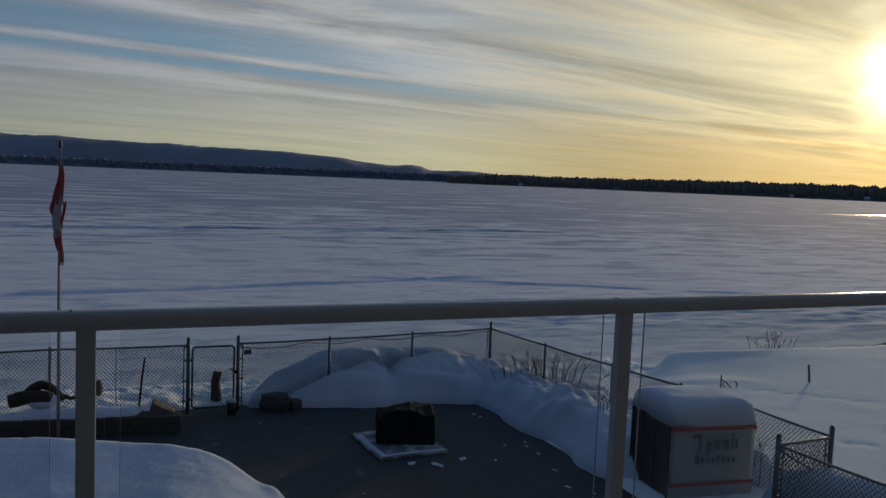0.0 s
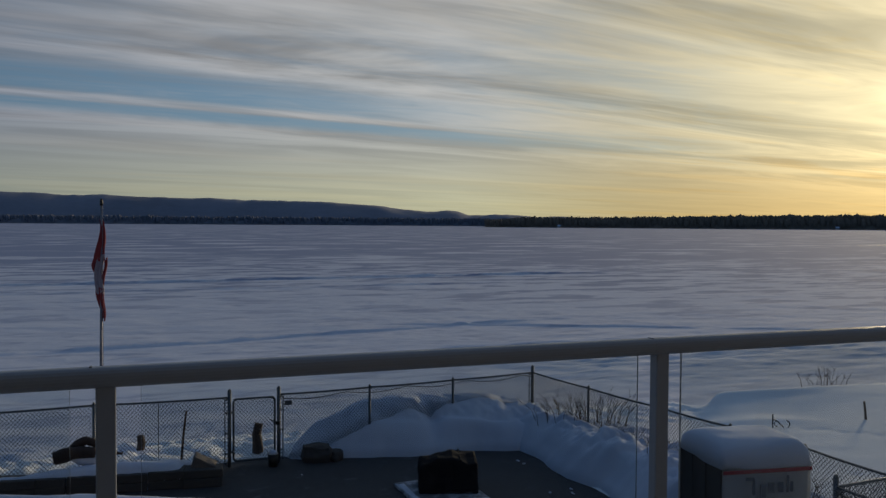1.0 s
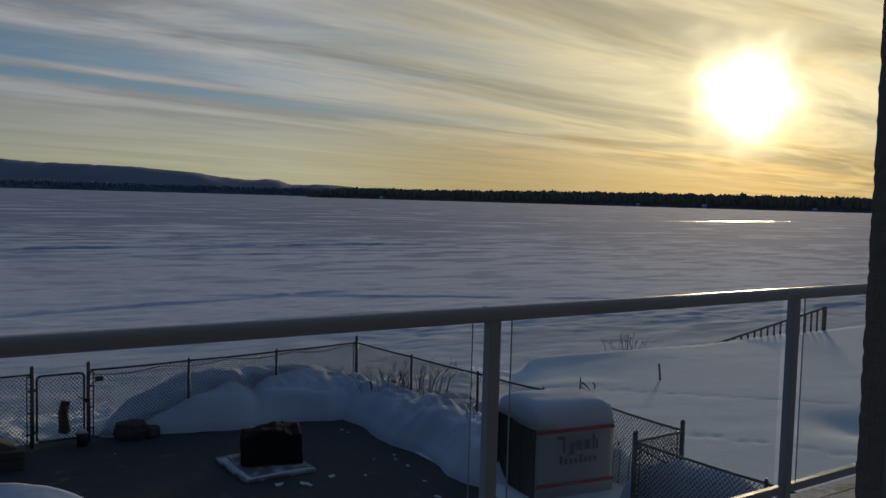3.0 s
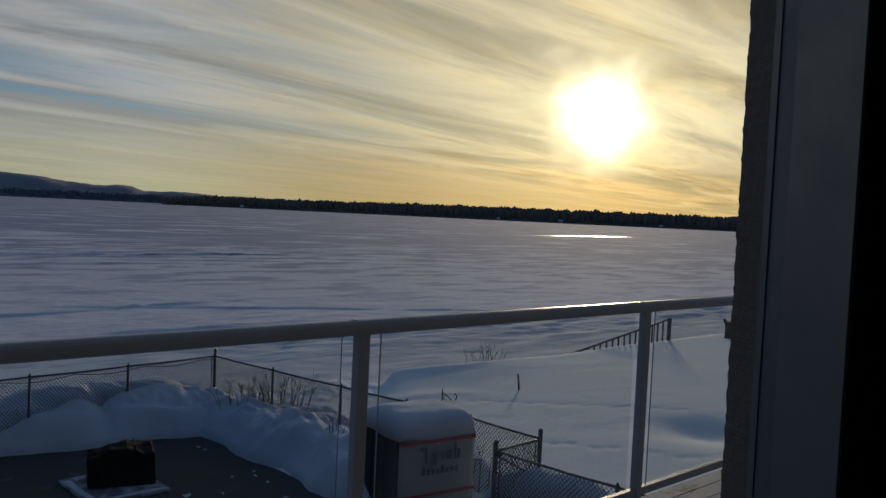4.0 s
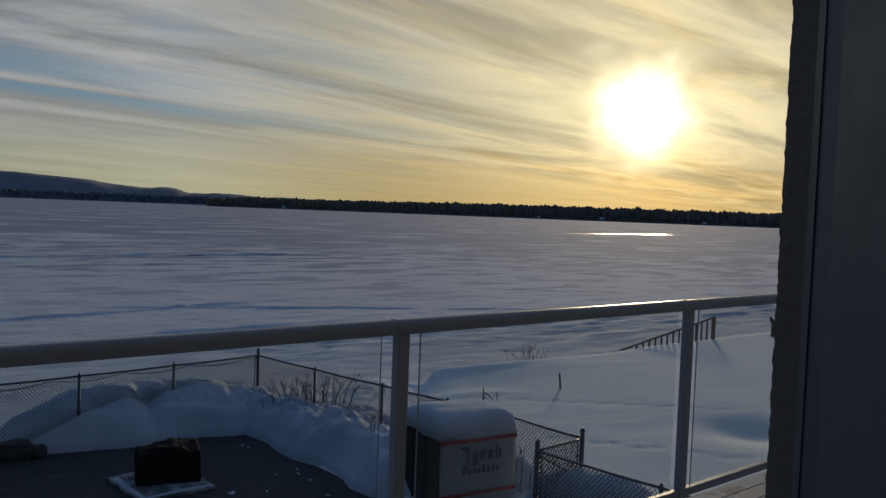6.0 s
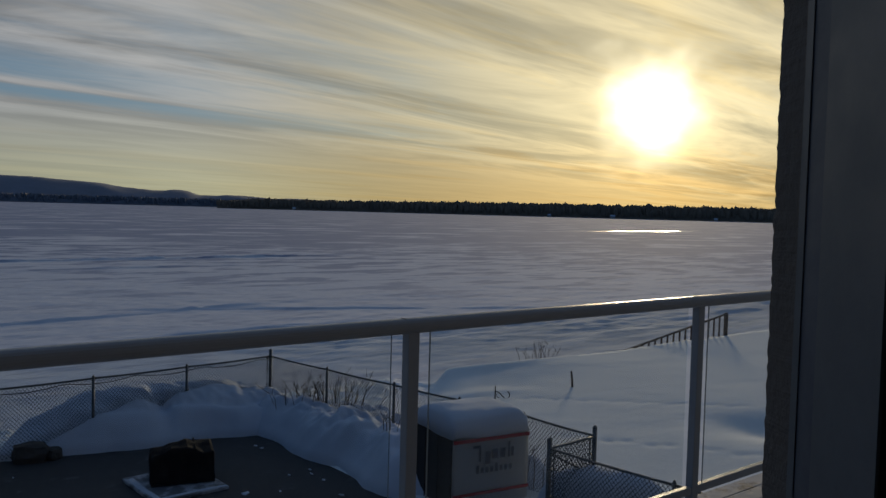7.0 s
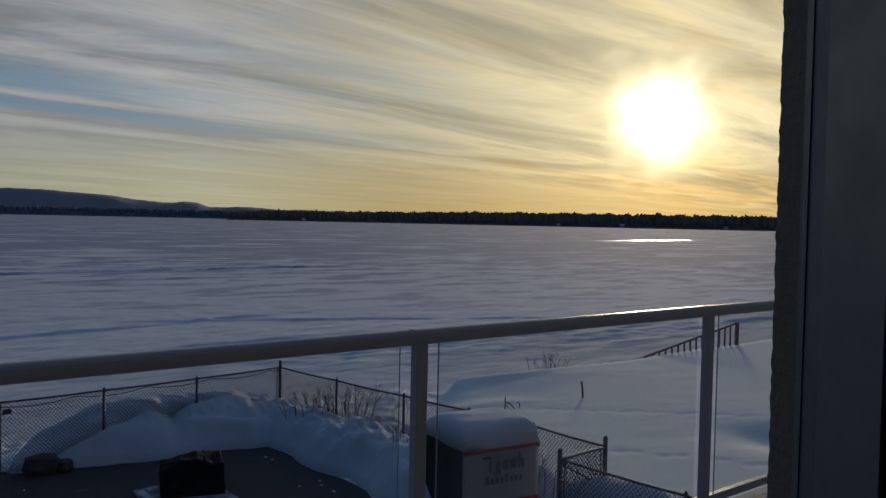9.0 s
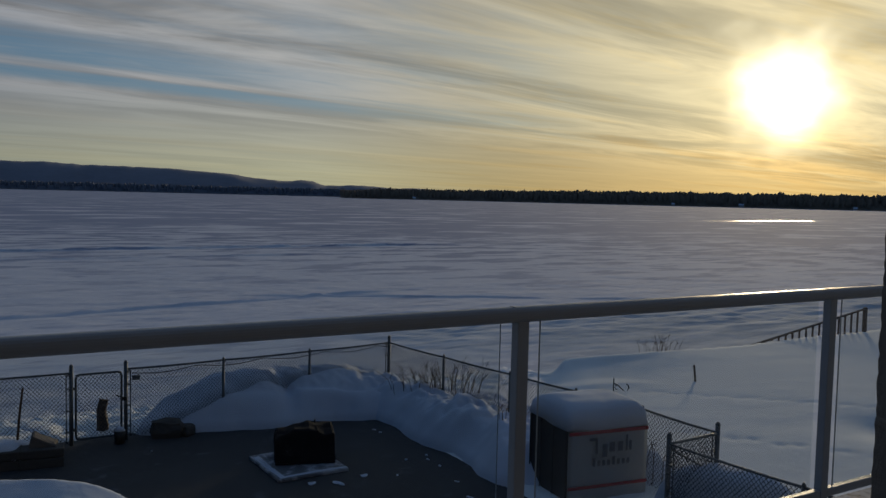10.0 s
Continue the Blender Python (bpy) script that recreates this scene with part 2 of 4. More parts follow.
IRON = material("black_wrought_iron", (0.03, 0.03, 0.03), 0.5, 0.5, 0.2, 20.0, 0.2)
PAVING = material("dark_asphalt", (0.036, 0.038, 0.045), 0.85, 0.0, 0.4, 3.2, 0.6, second=(0.085, 0.09, 0.105), spots=0.36)
BLOCK = material("grey_brown_block", (0.14, 0.115, 0.10), 0.88, 0.0, 0.3, 6.0, 0.5, second=(0.22, 0.19, 0.17), spots=0.38)
STONE = material("grey_field_stone", (0.058, 0.052, 0.050), 0.85, 0.0, 0.3, 5.0, 0.6)
CONCRETE = material("frosted_concrete", (0.16, 0.16, 0.18), 0.85, 0.0, 0.25, 6.0, 0.3, second=(0.42, 0.44, 0.50), spots=0.48)
TARP = material("black_vinyl_cover", (0.018, 0.018, 0.021), 0.82, 0.0, 0.3, 7.0, 0.3, second=(0.035, 0.035, 0.04), spots=0.36, gloss=0.05)
WRAP = material("white_house_wrap", (0.62, 0.64, 0.68), 0.55, 0.0, 0.06, 5.0, 0.15)
PLY = material("dark_stained_plywood", (0.035, 0.033, 0.035), 0.75, 0.0, 0.25, 6.0, 0.3, (1, 1, 0.2))
RED = material("red_print", (0.34, 0.028, 0.042), 0.6, 0.0, 0.1, 6.0, 0.1)
INK = material("grey_print", (0.10, 0.11, 0.14), 0.6, 0.0, 0.1, 6.0, 0.1)
WOOD = material("weathered_wood", (0.115, 0.085, 0.07), 0.85, 0.0, 0.3, 6.0, 0.5, (1, 1, 0.2))
BARK = material("red_brown_driftwood", (0.050, 0.032, 0.026), 0.85, 0.0, 0.35, 8.0, 0.7)
TWIG = material("dry_brown_twigs", (0.11, 0.075, 0.052), 0.85, 0.0, 0.3, 9.0, 0.3)
POLE = material("weathered_pole", (0.20, 0.20, 0.23), 0.5, 0.0, 0.08, 8.0, 0.08)
FLAG_RED = material("red_flag_cloth", (0.26, 0.030, 0.032), 0.8, 0.0, 0.15, 12.0, 0.3)
FLAG_WHITE = material("white_flag_cloth", (0.34, 0.27, 0.30), 0.8, 0.0, 0.08, 12.0, 0.3)
STUCCO = material("rough_brown_stucco", (0.135, 0.115, 0.10), 0.92, 0.0, 0.2, 30.0, 0.8, depth=0.004)
FRAME = material("grey_vinyl_frame", (0.10, 0.106, 0.115), 0.5, 0.0, 0.06, 6.0, 0.05)
# the room's lack of light is put into this near-black colour
ROOM = material("unlit_room_black", (0.05, 0.048, 0.045), 0.9, 0.0, 0.08, 5.0, 0.1)
DECK = material("weathered_deck_board", (0.13, 0.12, 0.11), 0.85, 0.0, 0.2, 6.0, 0.4, (1, 1, 1), second=(0.34, 0.36, 0.41), spots=0.58)
# haze over the far shore is painted in as a paler, bluer base colour
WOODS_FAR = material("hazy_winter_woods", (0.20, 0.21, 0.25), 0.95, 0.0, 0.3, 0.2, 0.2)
# made-up colour of the unseen front walls, cool to cut warm bounce
SIDE_WALL = material("unseen_house_front_tone", (0.13, 0.15, 0.19), 0.85, 0.0, 0.1, 3.0, 0.2)
# hill and wooded point: base colours lifted to stand for hazy air
HILL = material("far_wooded_hill_hazed", (0.19, 0.215, 0.28), 0.95, 0.0, 0.4, 0.012, 0.2, (1, 1, 1.5), second=(0.36, 0.39, 0.46), spots=0.27)
WOODS = material("bare_winter_woods_hazed", (0.27, 0.20, 0.145), 0.95, 0.0, 0.4, 0.2, 0.2)
SIDING = material("pale_house_siding", (0.45, 0.44, 0.43), 0.7, 0.0, 0.1, 2.0, 0.1)


# ---- building helpers ----
def mesh_of(name, verts, faces, mat, smooth=False):
    me = bpy.data.meshes.new(name)
    me.from_pydata([tuple(v) for v in verts], [], faces)
    me.materials.append(mat)
    if smooth:
        me.polygons.foreach_set("use_smooth", [True] * len(me.polygons))
    me.update()
    return me


def link(name, bm, mat, smooth=False):
    me = bpy.data.meshes.new(name)
    bm.normal_update()
    bm.to_mesh(me)
    bm.free()
    me.materials.append(mat)
    if smooth:
        me.polygons.foreach_set("use_smooth", [True] * len(me.polygons))
    return new(name, me)


def part(name, bm, mat, parent, label="", smooth=False):
    ob = link(name, bm, mat, smooth)
    ob.parent = parent
    if label:
        tagged(ob, label)
    return ob


def thing(name, at, label, category, group="", turn=0.0):
    ob = new(name)
    ob.empty_display_size = 0.1
    ob.matrix_basis = pose(*at, 0, 0, turn)
    return tagged(ob, label, category, group)


def box(size, at=(0, 0, 0), bevel=0.0, turn=None, bm=None):
    """A block with its centre at `at`."""
    bm = bm or bmesh.new()
    m = Matrix.Translation(at) @ (turn or Matrix()) @ Matrix.Diagonal((*size, 1))
    made = bmesh.ops.create_cube(bm, size=1.0, matrix=m)
    if bevel:
        edges = list({e for v in made["verts"] for e in v.link_edges})
        bmesh.ops.bevel(bm, geom=edges, offset=bevel, segments=2, affect="EDGES", profile=0.5)
    return bm


def bar(size, at, round_edge):
    """A straight length along x with rounded long edges and flat ends."""
    bm = bmesh.new()
    bmesh.ops.create_cube(bm, size=1.0, matrix=Matrix.Translation(at) @ Matrix.Diagonal((*size, 1)))
    long_edges = [e for e in bm.edges if abs(e.verts[0].co.x - e.verts[1].co.x) > size[0] * 0.5]
    bmesh.ops.bevel(bm, geom=long_edges, offset=round_edge, segments=4, affect="EDGES", profile=0.5)
    return bm


def tube(points, radius, sides=8, bm=None, taper=1.0):
    """A round bar along a line of points."""
    bm = bm or bmesh.new()
    pts = [Vector(p) for p in points]
    rings = []
    for i, p in enumerate(pts):
        d = (pts[min(i + 1, len(pts) - 1)] - pts[max(i - 1, 0)]).normalized()
        side = d.cross(Vector((0, 0, 1)) if abs(d.z) < 0.9 else Vector((1, 0, 0))).normalized()
        up = side.cross(d)
        r = radius * (1 + (taper - 1) * i / max(1, len(pts) - 1))
        rings.append([bm.verts.new(p + (side * math.cos(a) + up * math.sin(a)) * r) for a in [2 * math.pi * k / sides for k in range(sides)]])
    for a, b in zip(rings, rings[1:]):
        for k in range(sides):
            bm.faces.new((a[k], a[(k + 1) % sides], b[(k + 1) % sides], b[k]))
    bm.faces.new(list(reversed(rings[0])))
    bm.faces.new(rings[-1])
    return bm


def roughen(bm, amount, scale, seed=0.0):
    for v in bm.verts:
        n = noise.noise_vector(v.co * scale + Vector((seed, seed * 1.7, 0)))
        v.co += n * amount
    return bm


LATTICE = np.random.RandomState(7).rand(256, 256)


def field(x, y, octaves=3, gain=0.5):
    """Smooth value noise on arrays, about -0.5 to 0.5."""
    total, amp = 0.0, 1.0
    for _ in range(octaves):
        ix, iy = np.floor(x).astype(int), np.floor(y).astype(int)
        fx, fy = x - ix, y - iy
        fx, fy = fx * fx * (3 - 2 * fx), fy * fy * (3 - 2 * fy)
        a, b = LATTICE[ix & 255, iy & 255], LATTICE[(ix + 1) & 255, iy & 255]
        c, d = LATTICE[ix & 255, (iy + 1) & 255], LATTICE[(ix + 1) & 255, (iy + 1) & 255]
        total = total + amp * ((a * (1 - fx) + b * fx) * (1 - fy) + (c * (1 - fx) + d * fx) * fy - 0.5)
        x, y, amp = x * 2.03 + 17.3, y * 2.03 + 5.1, amp * gain
    return total


def step(v, a, b):
    t = np.clip((v - a) / (b - a), 0, 1)
    return t * t * (3 - 2 * t)


def sheet(name, xs, ys, height, mat):
    """A height field over the two rows of coordinates."""
    gx, gy = np.meshgrid(xs, ys)
    gz = height(gx, gy)
    nx, ny = len(xs), len(ys)
    k = np.arange(nx * ny).reshape(ny, nx)
    quads = np.stack([k[:-1, :-1], k[:-1, 1:], k[1:, 1:], k[1:, :-1]], -1).reshape(-1, 4)
    me = bpy.data.meshes.new(name)
    me.vertices.add(nx * ny)
    me.vertices.foreach_set("co", np.stack([gx, gy, gz], -1).astype(np.float32).ravel())
    me.loops.add(quads.size)
    me.loops.foreach_set("vertex_index", quads.astype(np.int32).ravel())
    me.polygons.add(len(quads))
    me.polygons.foreach_set("loop_start", np.arange(0, quads.size, 4, dtype=np.int32))
    me.polygons.foreach_set("use_smooth", np.ones(len(quads), dtype=bool))
    me.materials.append(mat)
    me.update(calc_edges=True)
    me.validate()
    return new(name, me)


# ---- ground: yard, shore and frozen lake in one sheet ----
LAKE = -2.2
FENCE_SLOPE = 0.465          # the back fence and the shore run this way


def patio_inside(x, y):
    """1 on the cleared patio, 0 off it."""
    back = np.minimum(16.95 + 0.24 * (x + 0.5), 15.95 + 0.47 * (x + 3.98)) - y
    right = (16.9 - 2.15 * (x - 0.72)) - y
    return step(back, -0.5, 0.1) * step(right, -0.9, 0.2) * step(x, -8.5, -8.0)


def ground_height(x, y):
    side = step(x, 4.9, 6.4)
    crest = (y - FENCE_SLOPE * x - (18.1 + 1.0 * side + 0.6 * field(x * 0.15, y * 0 + 3.0, 2))) * 0.907
    width = 11.0 - 8.2 * side
    soft, hard = step(crest, 0.0, width), np.sin(np.clip(crest / width, 0, 1) * math.pi / 2)
    drop = soft * (1 - side) + hard * side
    yard = 0.10 + 0.05 * side + (0.10 - 0.085 * side) * field(x * 0.35, y * 0.35, 3)
    yard = yard + 0.10 * side * step(x, 13.5, 9.0) * np.exp(-((crest + 0.5) / 0.9) ** 2)
    lip = step(x, 5.7, 6.0) * step(x, 15.0, 9.0)
    yard = yard + lip * (0.05 + 0.10 * step(x, 10.5, 7.0)) * np.exp(-((crest + 0.10 + 0.35 * field(x * 0.5, y * 0 + 8.0, 2)) / 0.32) ** 2)
    yard = yard + 0.04 * np.exp(-((y - 19.55 - 0.18 * (x - 6.3)) / 0.35) ** 2) * step(x, 4.6, 5.4) * step(x, 8.2, 6.8)
    yard = yard + side * (0.014 * field(x * 0.5 + y * 0.4, y * 1.3 - x * 0.5, 3, 0.6))
    yard = yard - 0.22 * np.exp(-((x - 11.7) / 1.1) ** 2 - ((y - 15.4) / 1.0) ** 2)
    for n in range(16):
        fx, fy = 6.9 + n * 0.36, 15.4 - n * 0.22 + 0.16 * (n % 2)
        yard = yard - 0.035 * np.exp(-((x - fx) / 0.11) ** 2 - ((y - fy) / 0.11) ** 2)
        fx, fy = 7.3 + n * 0.34, 18.85 - n * 0.11 + 0.14 * (n % 2)
        yard = yard - 0.03 * np.exp(-((x - fx) / 0.10) ** 2 - ((y - fy) / 0.10) ** 2)
    yard = yard - 0.30 * patio_inside(x, y) - 0.25 * step(10.0 - y, 0.0, 2.0)
    # drifts on the ice
    a, b = 0.90 * x + 0.44 * y, 0.90 * y - 0.44 * x
    dist = np.hypot(x, y)
    fade = step(dist, 420.0, 160.0)
    drift = (0.05 * field(a * 0.15, b * 0.30, 3) + 0.05 * field(a * 0.45, b * 0.85, 3, 0.6)) * fade
    # machine tracks across the ice
    for offset, bend, depth, w, x0, x1 in ((57.4, 0.655, 0.16, 0.24, -45.0, 1.0), (56.5, 0.0, 0.08, 0.20, -4.0, 22.0), (112.9, 0.52, 0.26, 0.42, -60.0, 14.0), (98.0, 0.50, 0.10, 0.6, -60.0, 0.0), (46.4, 0.37, 0.10, 0.25, -2.0, 5.0)):
        s = y - (offset + bend * x + 0.9 * field(x * 0.09, x * 0 + offset, 2)) + 0.12 * field(x * 0.6, y * 0.5, 2)
        reach = step(x, x0 - 6.0, x0 + 3.0) * step(x, x1 + 8.0, x1 - 4.0)
        rough = np.clip(1.0 + 0.9 * field(x * 0.35, x * 0 + offset * 3, 3, 0.7), 0.1, 2.0)
        drift = drift + depth * reach * rough * (np.exp(-(s / w) ** 2) - 0.4 * np.exp(-((s - 2.2 * w) / w) ** 2))
    # churned snow along the shore
    s = y - (41.0 + 0.34 * x)
    churn = np.exp(-(s / 6.0) ** 2) * step(x, -4.0, 6.0)
    drift = drift + churn * (0.13 * field(a * 0.12, b * 0.9, 3, 0.6) + 0.10 * field(a * 0.6, b * 1.8, 2))
    walked = step(crest, -1.0, 0.5) * step(crest, 14.0, 8.0) * (1 - side)
    foot = 0.15 * field(x * 4.4, y * 4.4, 2, 0.9) * walked
    return yard * (1 - drop) + (LAKE + drift) * drop + foot


def spread(parts, reach):
    """Coordinates that are dense in the middle and grow wider apart outwards."""
    out = [parts[0][0]]
    for a, b, d in parts:
        n = int(round((b - a) / d))
        out += list(a + (b - a) * np.arange(1, n + 1) / n)
    d = parts[-1][2]
    while out[-1] < reach:
        d *= 1.10
        out.append(out[-1] + d)
    left = []
    d, v = parts[0][2], parts[0][0]
    while v > -reach and parts[0][0] < 0:
        d *= 1.10
        v -= d
        left.append(v)
    return np.array(left[::-1] + out)


XS = spread([(-60.0, -12.0, 0.5), (-12.0, 9.0, 0.10), (9.0, 14.0, 0.15), (14.0, 30.0, 0.3), (30.0, 80.0, 0.5)], 4700.0)
YS = spread([(-30.0, 8.0, 2.0), (8.0, 24.0, 0.10), (24.0, 33.0, 0.3), (33.0, 72.0, 0.18), (72.0, 130.0, 0.45)], 4700.0)
YS = YS[YS > -400.0]
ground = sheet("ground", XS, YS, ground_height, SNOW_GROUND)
tagged(ground, "snow covered yard sloping down to a wide frozen lake", "ground", kind="structure")


# ---- patio slab ----
def slab(name, outline, z0, z1, mat):
    bm = bmesh.new()
    low = [bm.verts.new((x, y, z0)) for x, y in outline]
    top = [bm.verts.new((x, y, z1)) for x, y in outline]
    n = len(outline)
    bm.faces.new(list(reversed(low)))
    bm.faces.new(top)
    for i in range(n):
        bm.faces.new((low[i], low[(i + 1) % n], top[(i + 1) % n], top[i]))
    return link(name, bm, mat)


patio = slab("pavement", [(-8.2, 7.5), (3.8, 7.5), (3.3, 12.0), (1.3, 17.3), (-3.0, 16.75), (-4.4, 16.05), (-8.2, 14.4)], -0.12, 0.0, PAVING)
tagged(patio, "dark asphalt patio cleared of snow with frosty patches", "patio", kind="structure")


# ---- snow banks heaped round the patio ----
def ridged(x, y):
    """Crusty, crumbled relief with sharp little ridges."""
    return 0.30 * (0.22 - np.abs(field(x * 1.7, y * 1.7, 2))) + 0.22 * (0.2 - np.abs(field(x * 3.9 + 3, y * 3.9, 3, 0.6)))


def bank_back(x, y):
    edge = np.minimum(16.72 + 0.24 * (x + 0.5), 15.80 + 0.75 * (x + 3.9)) + 0.26 * field(x * 0.8, y * 0.6 + 1.0, 3)      # patio side
    s = y - edge
    # a shoulder thrown up in front, a higher pile behind it
    h = 0.58 * step(s, -0.05, 0.55) + 0.28 * step(s, 0.55, 1.25) - 0.14 * step(s, 1.3, 2.6)
    h = h * (0.45 * step(x, -4.1, -3.5) + 0.55 * step(x, -3.7, -2.3)) * (1 - 0.20 * step(x, -0.3, 1.2))
    h = h + 0.10 * np.exp(-((x + 1.75) / 0.5) ** 2 - ((s - 1.0) / 0.6) ** 2) + 0.10 * np.exp(-((x + 0.5) / 0.55) ** 2 - ((s - 1.1) / 0.6) ** 2)
    h = h - 0.16 * np.exp(-((x + 1.1 + 0.3 * (s - 0.7)) / 0.20) ** 2 - ((s - 0.75) / 0.5) ** 2)
    h = h + (0.20 * field(x * 0.8, y * 0.8, 4, 0.5) + 0.60 * ridged(x * 1.15, y * 1.15) * (0.15 + 0.85 * np.exp(-((x + 1.0) / 0.55) ** 2) + 1.0 * step(x, -0.4, 0.5))) * (0.06 + 0.94 * step(s, 0.45, 0.70)) * step(h, 0.05, 0.5)
    over = step(y - (19.6 + FENCE_SLOPE * x), 0.6, -0.6) * step(18.9 - 1.6 * (x - 1.12) - y, -0.7, 0.3)
    return h * over - 0.28 * (1 - step(h * over, 0.0, 0.12))


def bank_side(x, y):
    # runs along the patio's edge towards the wrapped box
    u = (x - 0.72) * 0.907 - (16.9 - y) * 0.42 + 0.28 * field(y * 0.9, x * 0.5 + 9.0, 3)
    h = 0.68 * step(u, 0.0, 0.85) - 0.12 * step(u, 1.1, 2.2)
    h = h + (0.24 * field(x * 1.2 + 8, y * 1.2, 2) + 0.14 * field(x * 4, y * 4, 2) + 0.85 * ridged(x + 5, y)) * (0.10 + 0.9 * step(u, 0.45, 0.9)) * step(h, 0.05, 0.5)
    keep = step(y, 18.9, 17.6) * step(y, 9.3, 10.6) * step(u, 3.6, 2.3) * (1 - 0.85 * step(y, 13.4, 12.4) * step(x, 2.5, 3.1))
    return h * keep - 0.28 * (1 - step(h * keep, 0.0, 0.12))


def bank_near(x, y):
    # a crest along the patio, sloping down towards the house
    far = 11.98 - 0.10 * np.clip(x + 4.5, 0, 9) ** 2 - y + 0.10 * field(x * 0.9, x * 0 + 4.0, 3)
    right = -1.58 - 0.20 * (y - 10.6) - x + 0.12 * field(y * 1.1, x * 0 + 2.0, 3)
    h = np.clip(0.74 - 0.14 * np.clip(far - 0.45, 0, 9), 0.12, 1) * step(far, 0.0, 0.42) * step(right, -0.05, 1.9) ** 0.55 * step(x, -9.4, -8.6)
    h = h + 0.05 * field(x * 0.7, y * 0.7, 3) * step(h, 0.05, 0.4) + 0.09 * np.exp(-((x + 2.2) / 0.16) ** 2 - ((y - 11.1) / 0.2) ** 2)
    h = h + 0.05 * ridged(x, y) * step(h, 0.05, 0.3)
    return h - 0.25 * (1 - step(h, 0.0, 0.10))


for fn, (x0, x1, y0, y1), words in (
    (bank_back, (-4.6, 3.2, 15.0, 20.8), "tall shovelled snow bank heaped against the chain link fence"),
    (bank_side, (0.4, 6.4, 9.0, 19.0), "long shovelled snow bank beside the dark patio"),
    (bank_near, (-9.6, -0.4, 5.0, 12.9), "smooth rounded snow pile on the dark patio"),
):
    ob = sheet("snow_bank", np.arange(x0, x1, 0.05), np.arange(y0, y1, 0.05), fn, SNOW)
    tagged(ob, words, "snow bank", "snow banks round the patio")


# ---- far shores ----
def polar(az, dist, z):
    return Vector((math.sin(radians(az)) * dist, math.cos(radians(az)) * dist, z))


def hill_ridge():
    """A long wooded ridge that falls away to a low point."""
    rows, cols = 14, 260
    verts, faces = [], []
    for j in range(cols + 1):
        az = -62.0 + 72.0 * j / cols
        el = 1.72 - 0.017 * (az + 28.0) - 0.62 * step(az, -12.0, -0.8) + 0.20 * math.exp(-((az + 2.6) / 0.8) ** 2)
        el += 0.10 * noise.noise(Vector((az * 0.45, 0, 0))) + 0.05 * noise.noise(Vector((az * 1.7, 3, 0))) + 0.012 * noise.noise(Vector((az * 14, 5, 0)))
        el = el * float(step(az, 9.5, 6.0)) + 0.05
        for i in range(rows + 1):
            f = i / rows
            d = 4100.0 + 480.0 * f
            z = LAKE - 6 + (math.tan(radians(el)) * 4580.0 + 13.0) * math.sin(f * math.pi / 2) ** 0.9
            p = polar(az, d, z)
            p += Vector((0, 0, 9.0 * noise.noise(p * 0.006))) * (1 - abs(2 * f - 1))
            verts.append(p)
    for j in range(cols):
        for i in range(rows):
            a = j * (rows + 1) + i
            faces.append((a, a + rows + 1, a + rows + 2, a + 1))
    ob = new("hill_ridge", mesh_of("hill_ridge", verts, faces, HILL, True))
    return tagged(ob, "long blue grey wooded hills beyond the lake", "hills", kind="structure")


hill_ridge()


def woods(name, az0, az1, dist, height, count, label, grow=None, mat=WOODS):
    """A far belt of trees: many small uneven crowns, conifers and round ones, on low land."""
    rnd = random.Random(int(dist))
    verts, faces = [], []
    # the land they stand on
    steps = 80
    for j in range(steps + 1):
        az = az0 + (az1 - az0) * j / steps
        k = grow(az) if grow else 1.0
        for d, z in ((0, LAKE - 0.3), (12, LAKE + height * 0.42 * k), (90, LAKE + height * 0.62 * k), (240, LAKE - 1)):
            verts.append(polar(az, dist + d, z))
    for j in range(steps):
        for i in range(3):
            a = j * 4 + i
            faces.append((a, a + 4, a + 5, a + 1))
    for _ in range(count):
        az = rnd.uniform(az0, az1)
        k = grow(az) if grow else 1.0
        h = height * k * rnd.choice((rnd.uniform(0.35, 0.52), rnd.uniform(0.45, 0.60)))
        h *= 1 + 0.18 * noise.noise(Vector((az * 1.3, dist, 0))) + (0.15 if rnd.random() < 0.05 else 0)
        back = rnd.uniform(2, 70)
        base = polar(az, dist + back, LAKE + height * 0.34 * k * min(1.0, back / 20 + 0.25))
        w = h * rnd.uniform(0.25, 0.6)
        n0, sides = len(verts), 5
        cone = rnd.random() < 0.2
        levels = ((0.0, 0.8), (0.35, 1.0), (0.7, 0.55)) if cone else ((0.0, 0.6), (0.4, 1.1), (0.8, 0.85))
        for f, r in levels:
            for s in range(sides):
                a = 2 * math.pi * (s + rnd.random() * 0.7) / sides
                verts.append(base + Vector((math.cos(a) * w * r * 0.5, math.sin(a) * w * r * 0.5, h * f * rnd.uniform(0.92, 1.08))))
        verts.append(base + Vector((0, 0, h)))
        for l in range(2):
            for s in range(sides):
                a, b = n0 + l * sides + s, n0 + l * sides + (s + 1) % sides
                faces.append((a, b, b + sides, a + sides))
        for s in range(sides):
            faces.append((n0 + 2 * sides + s, n0 + 2 * sides + (s + 1) % sides, len(verts) - 1))
    ob = new(name, mesh_of(name, verts, faces, mat))
    return tagged(ob, label, "woods", kind="stuff")


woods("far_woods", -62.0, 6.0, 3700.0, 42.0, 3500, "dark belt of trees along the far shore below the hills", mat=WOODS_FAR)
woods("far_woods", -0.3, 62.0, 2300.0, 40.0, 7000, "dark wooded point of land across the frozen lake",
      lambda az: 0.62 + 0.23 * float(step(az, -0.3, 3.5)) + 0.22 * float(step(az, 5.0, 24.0)))


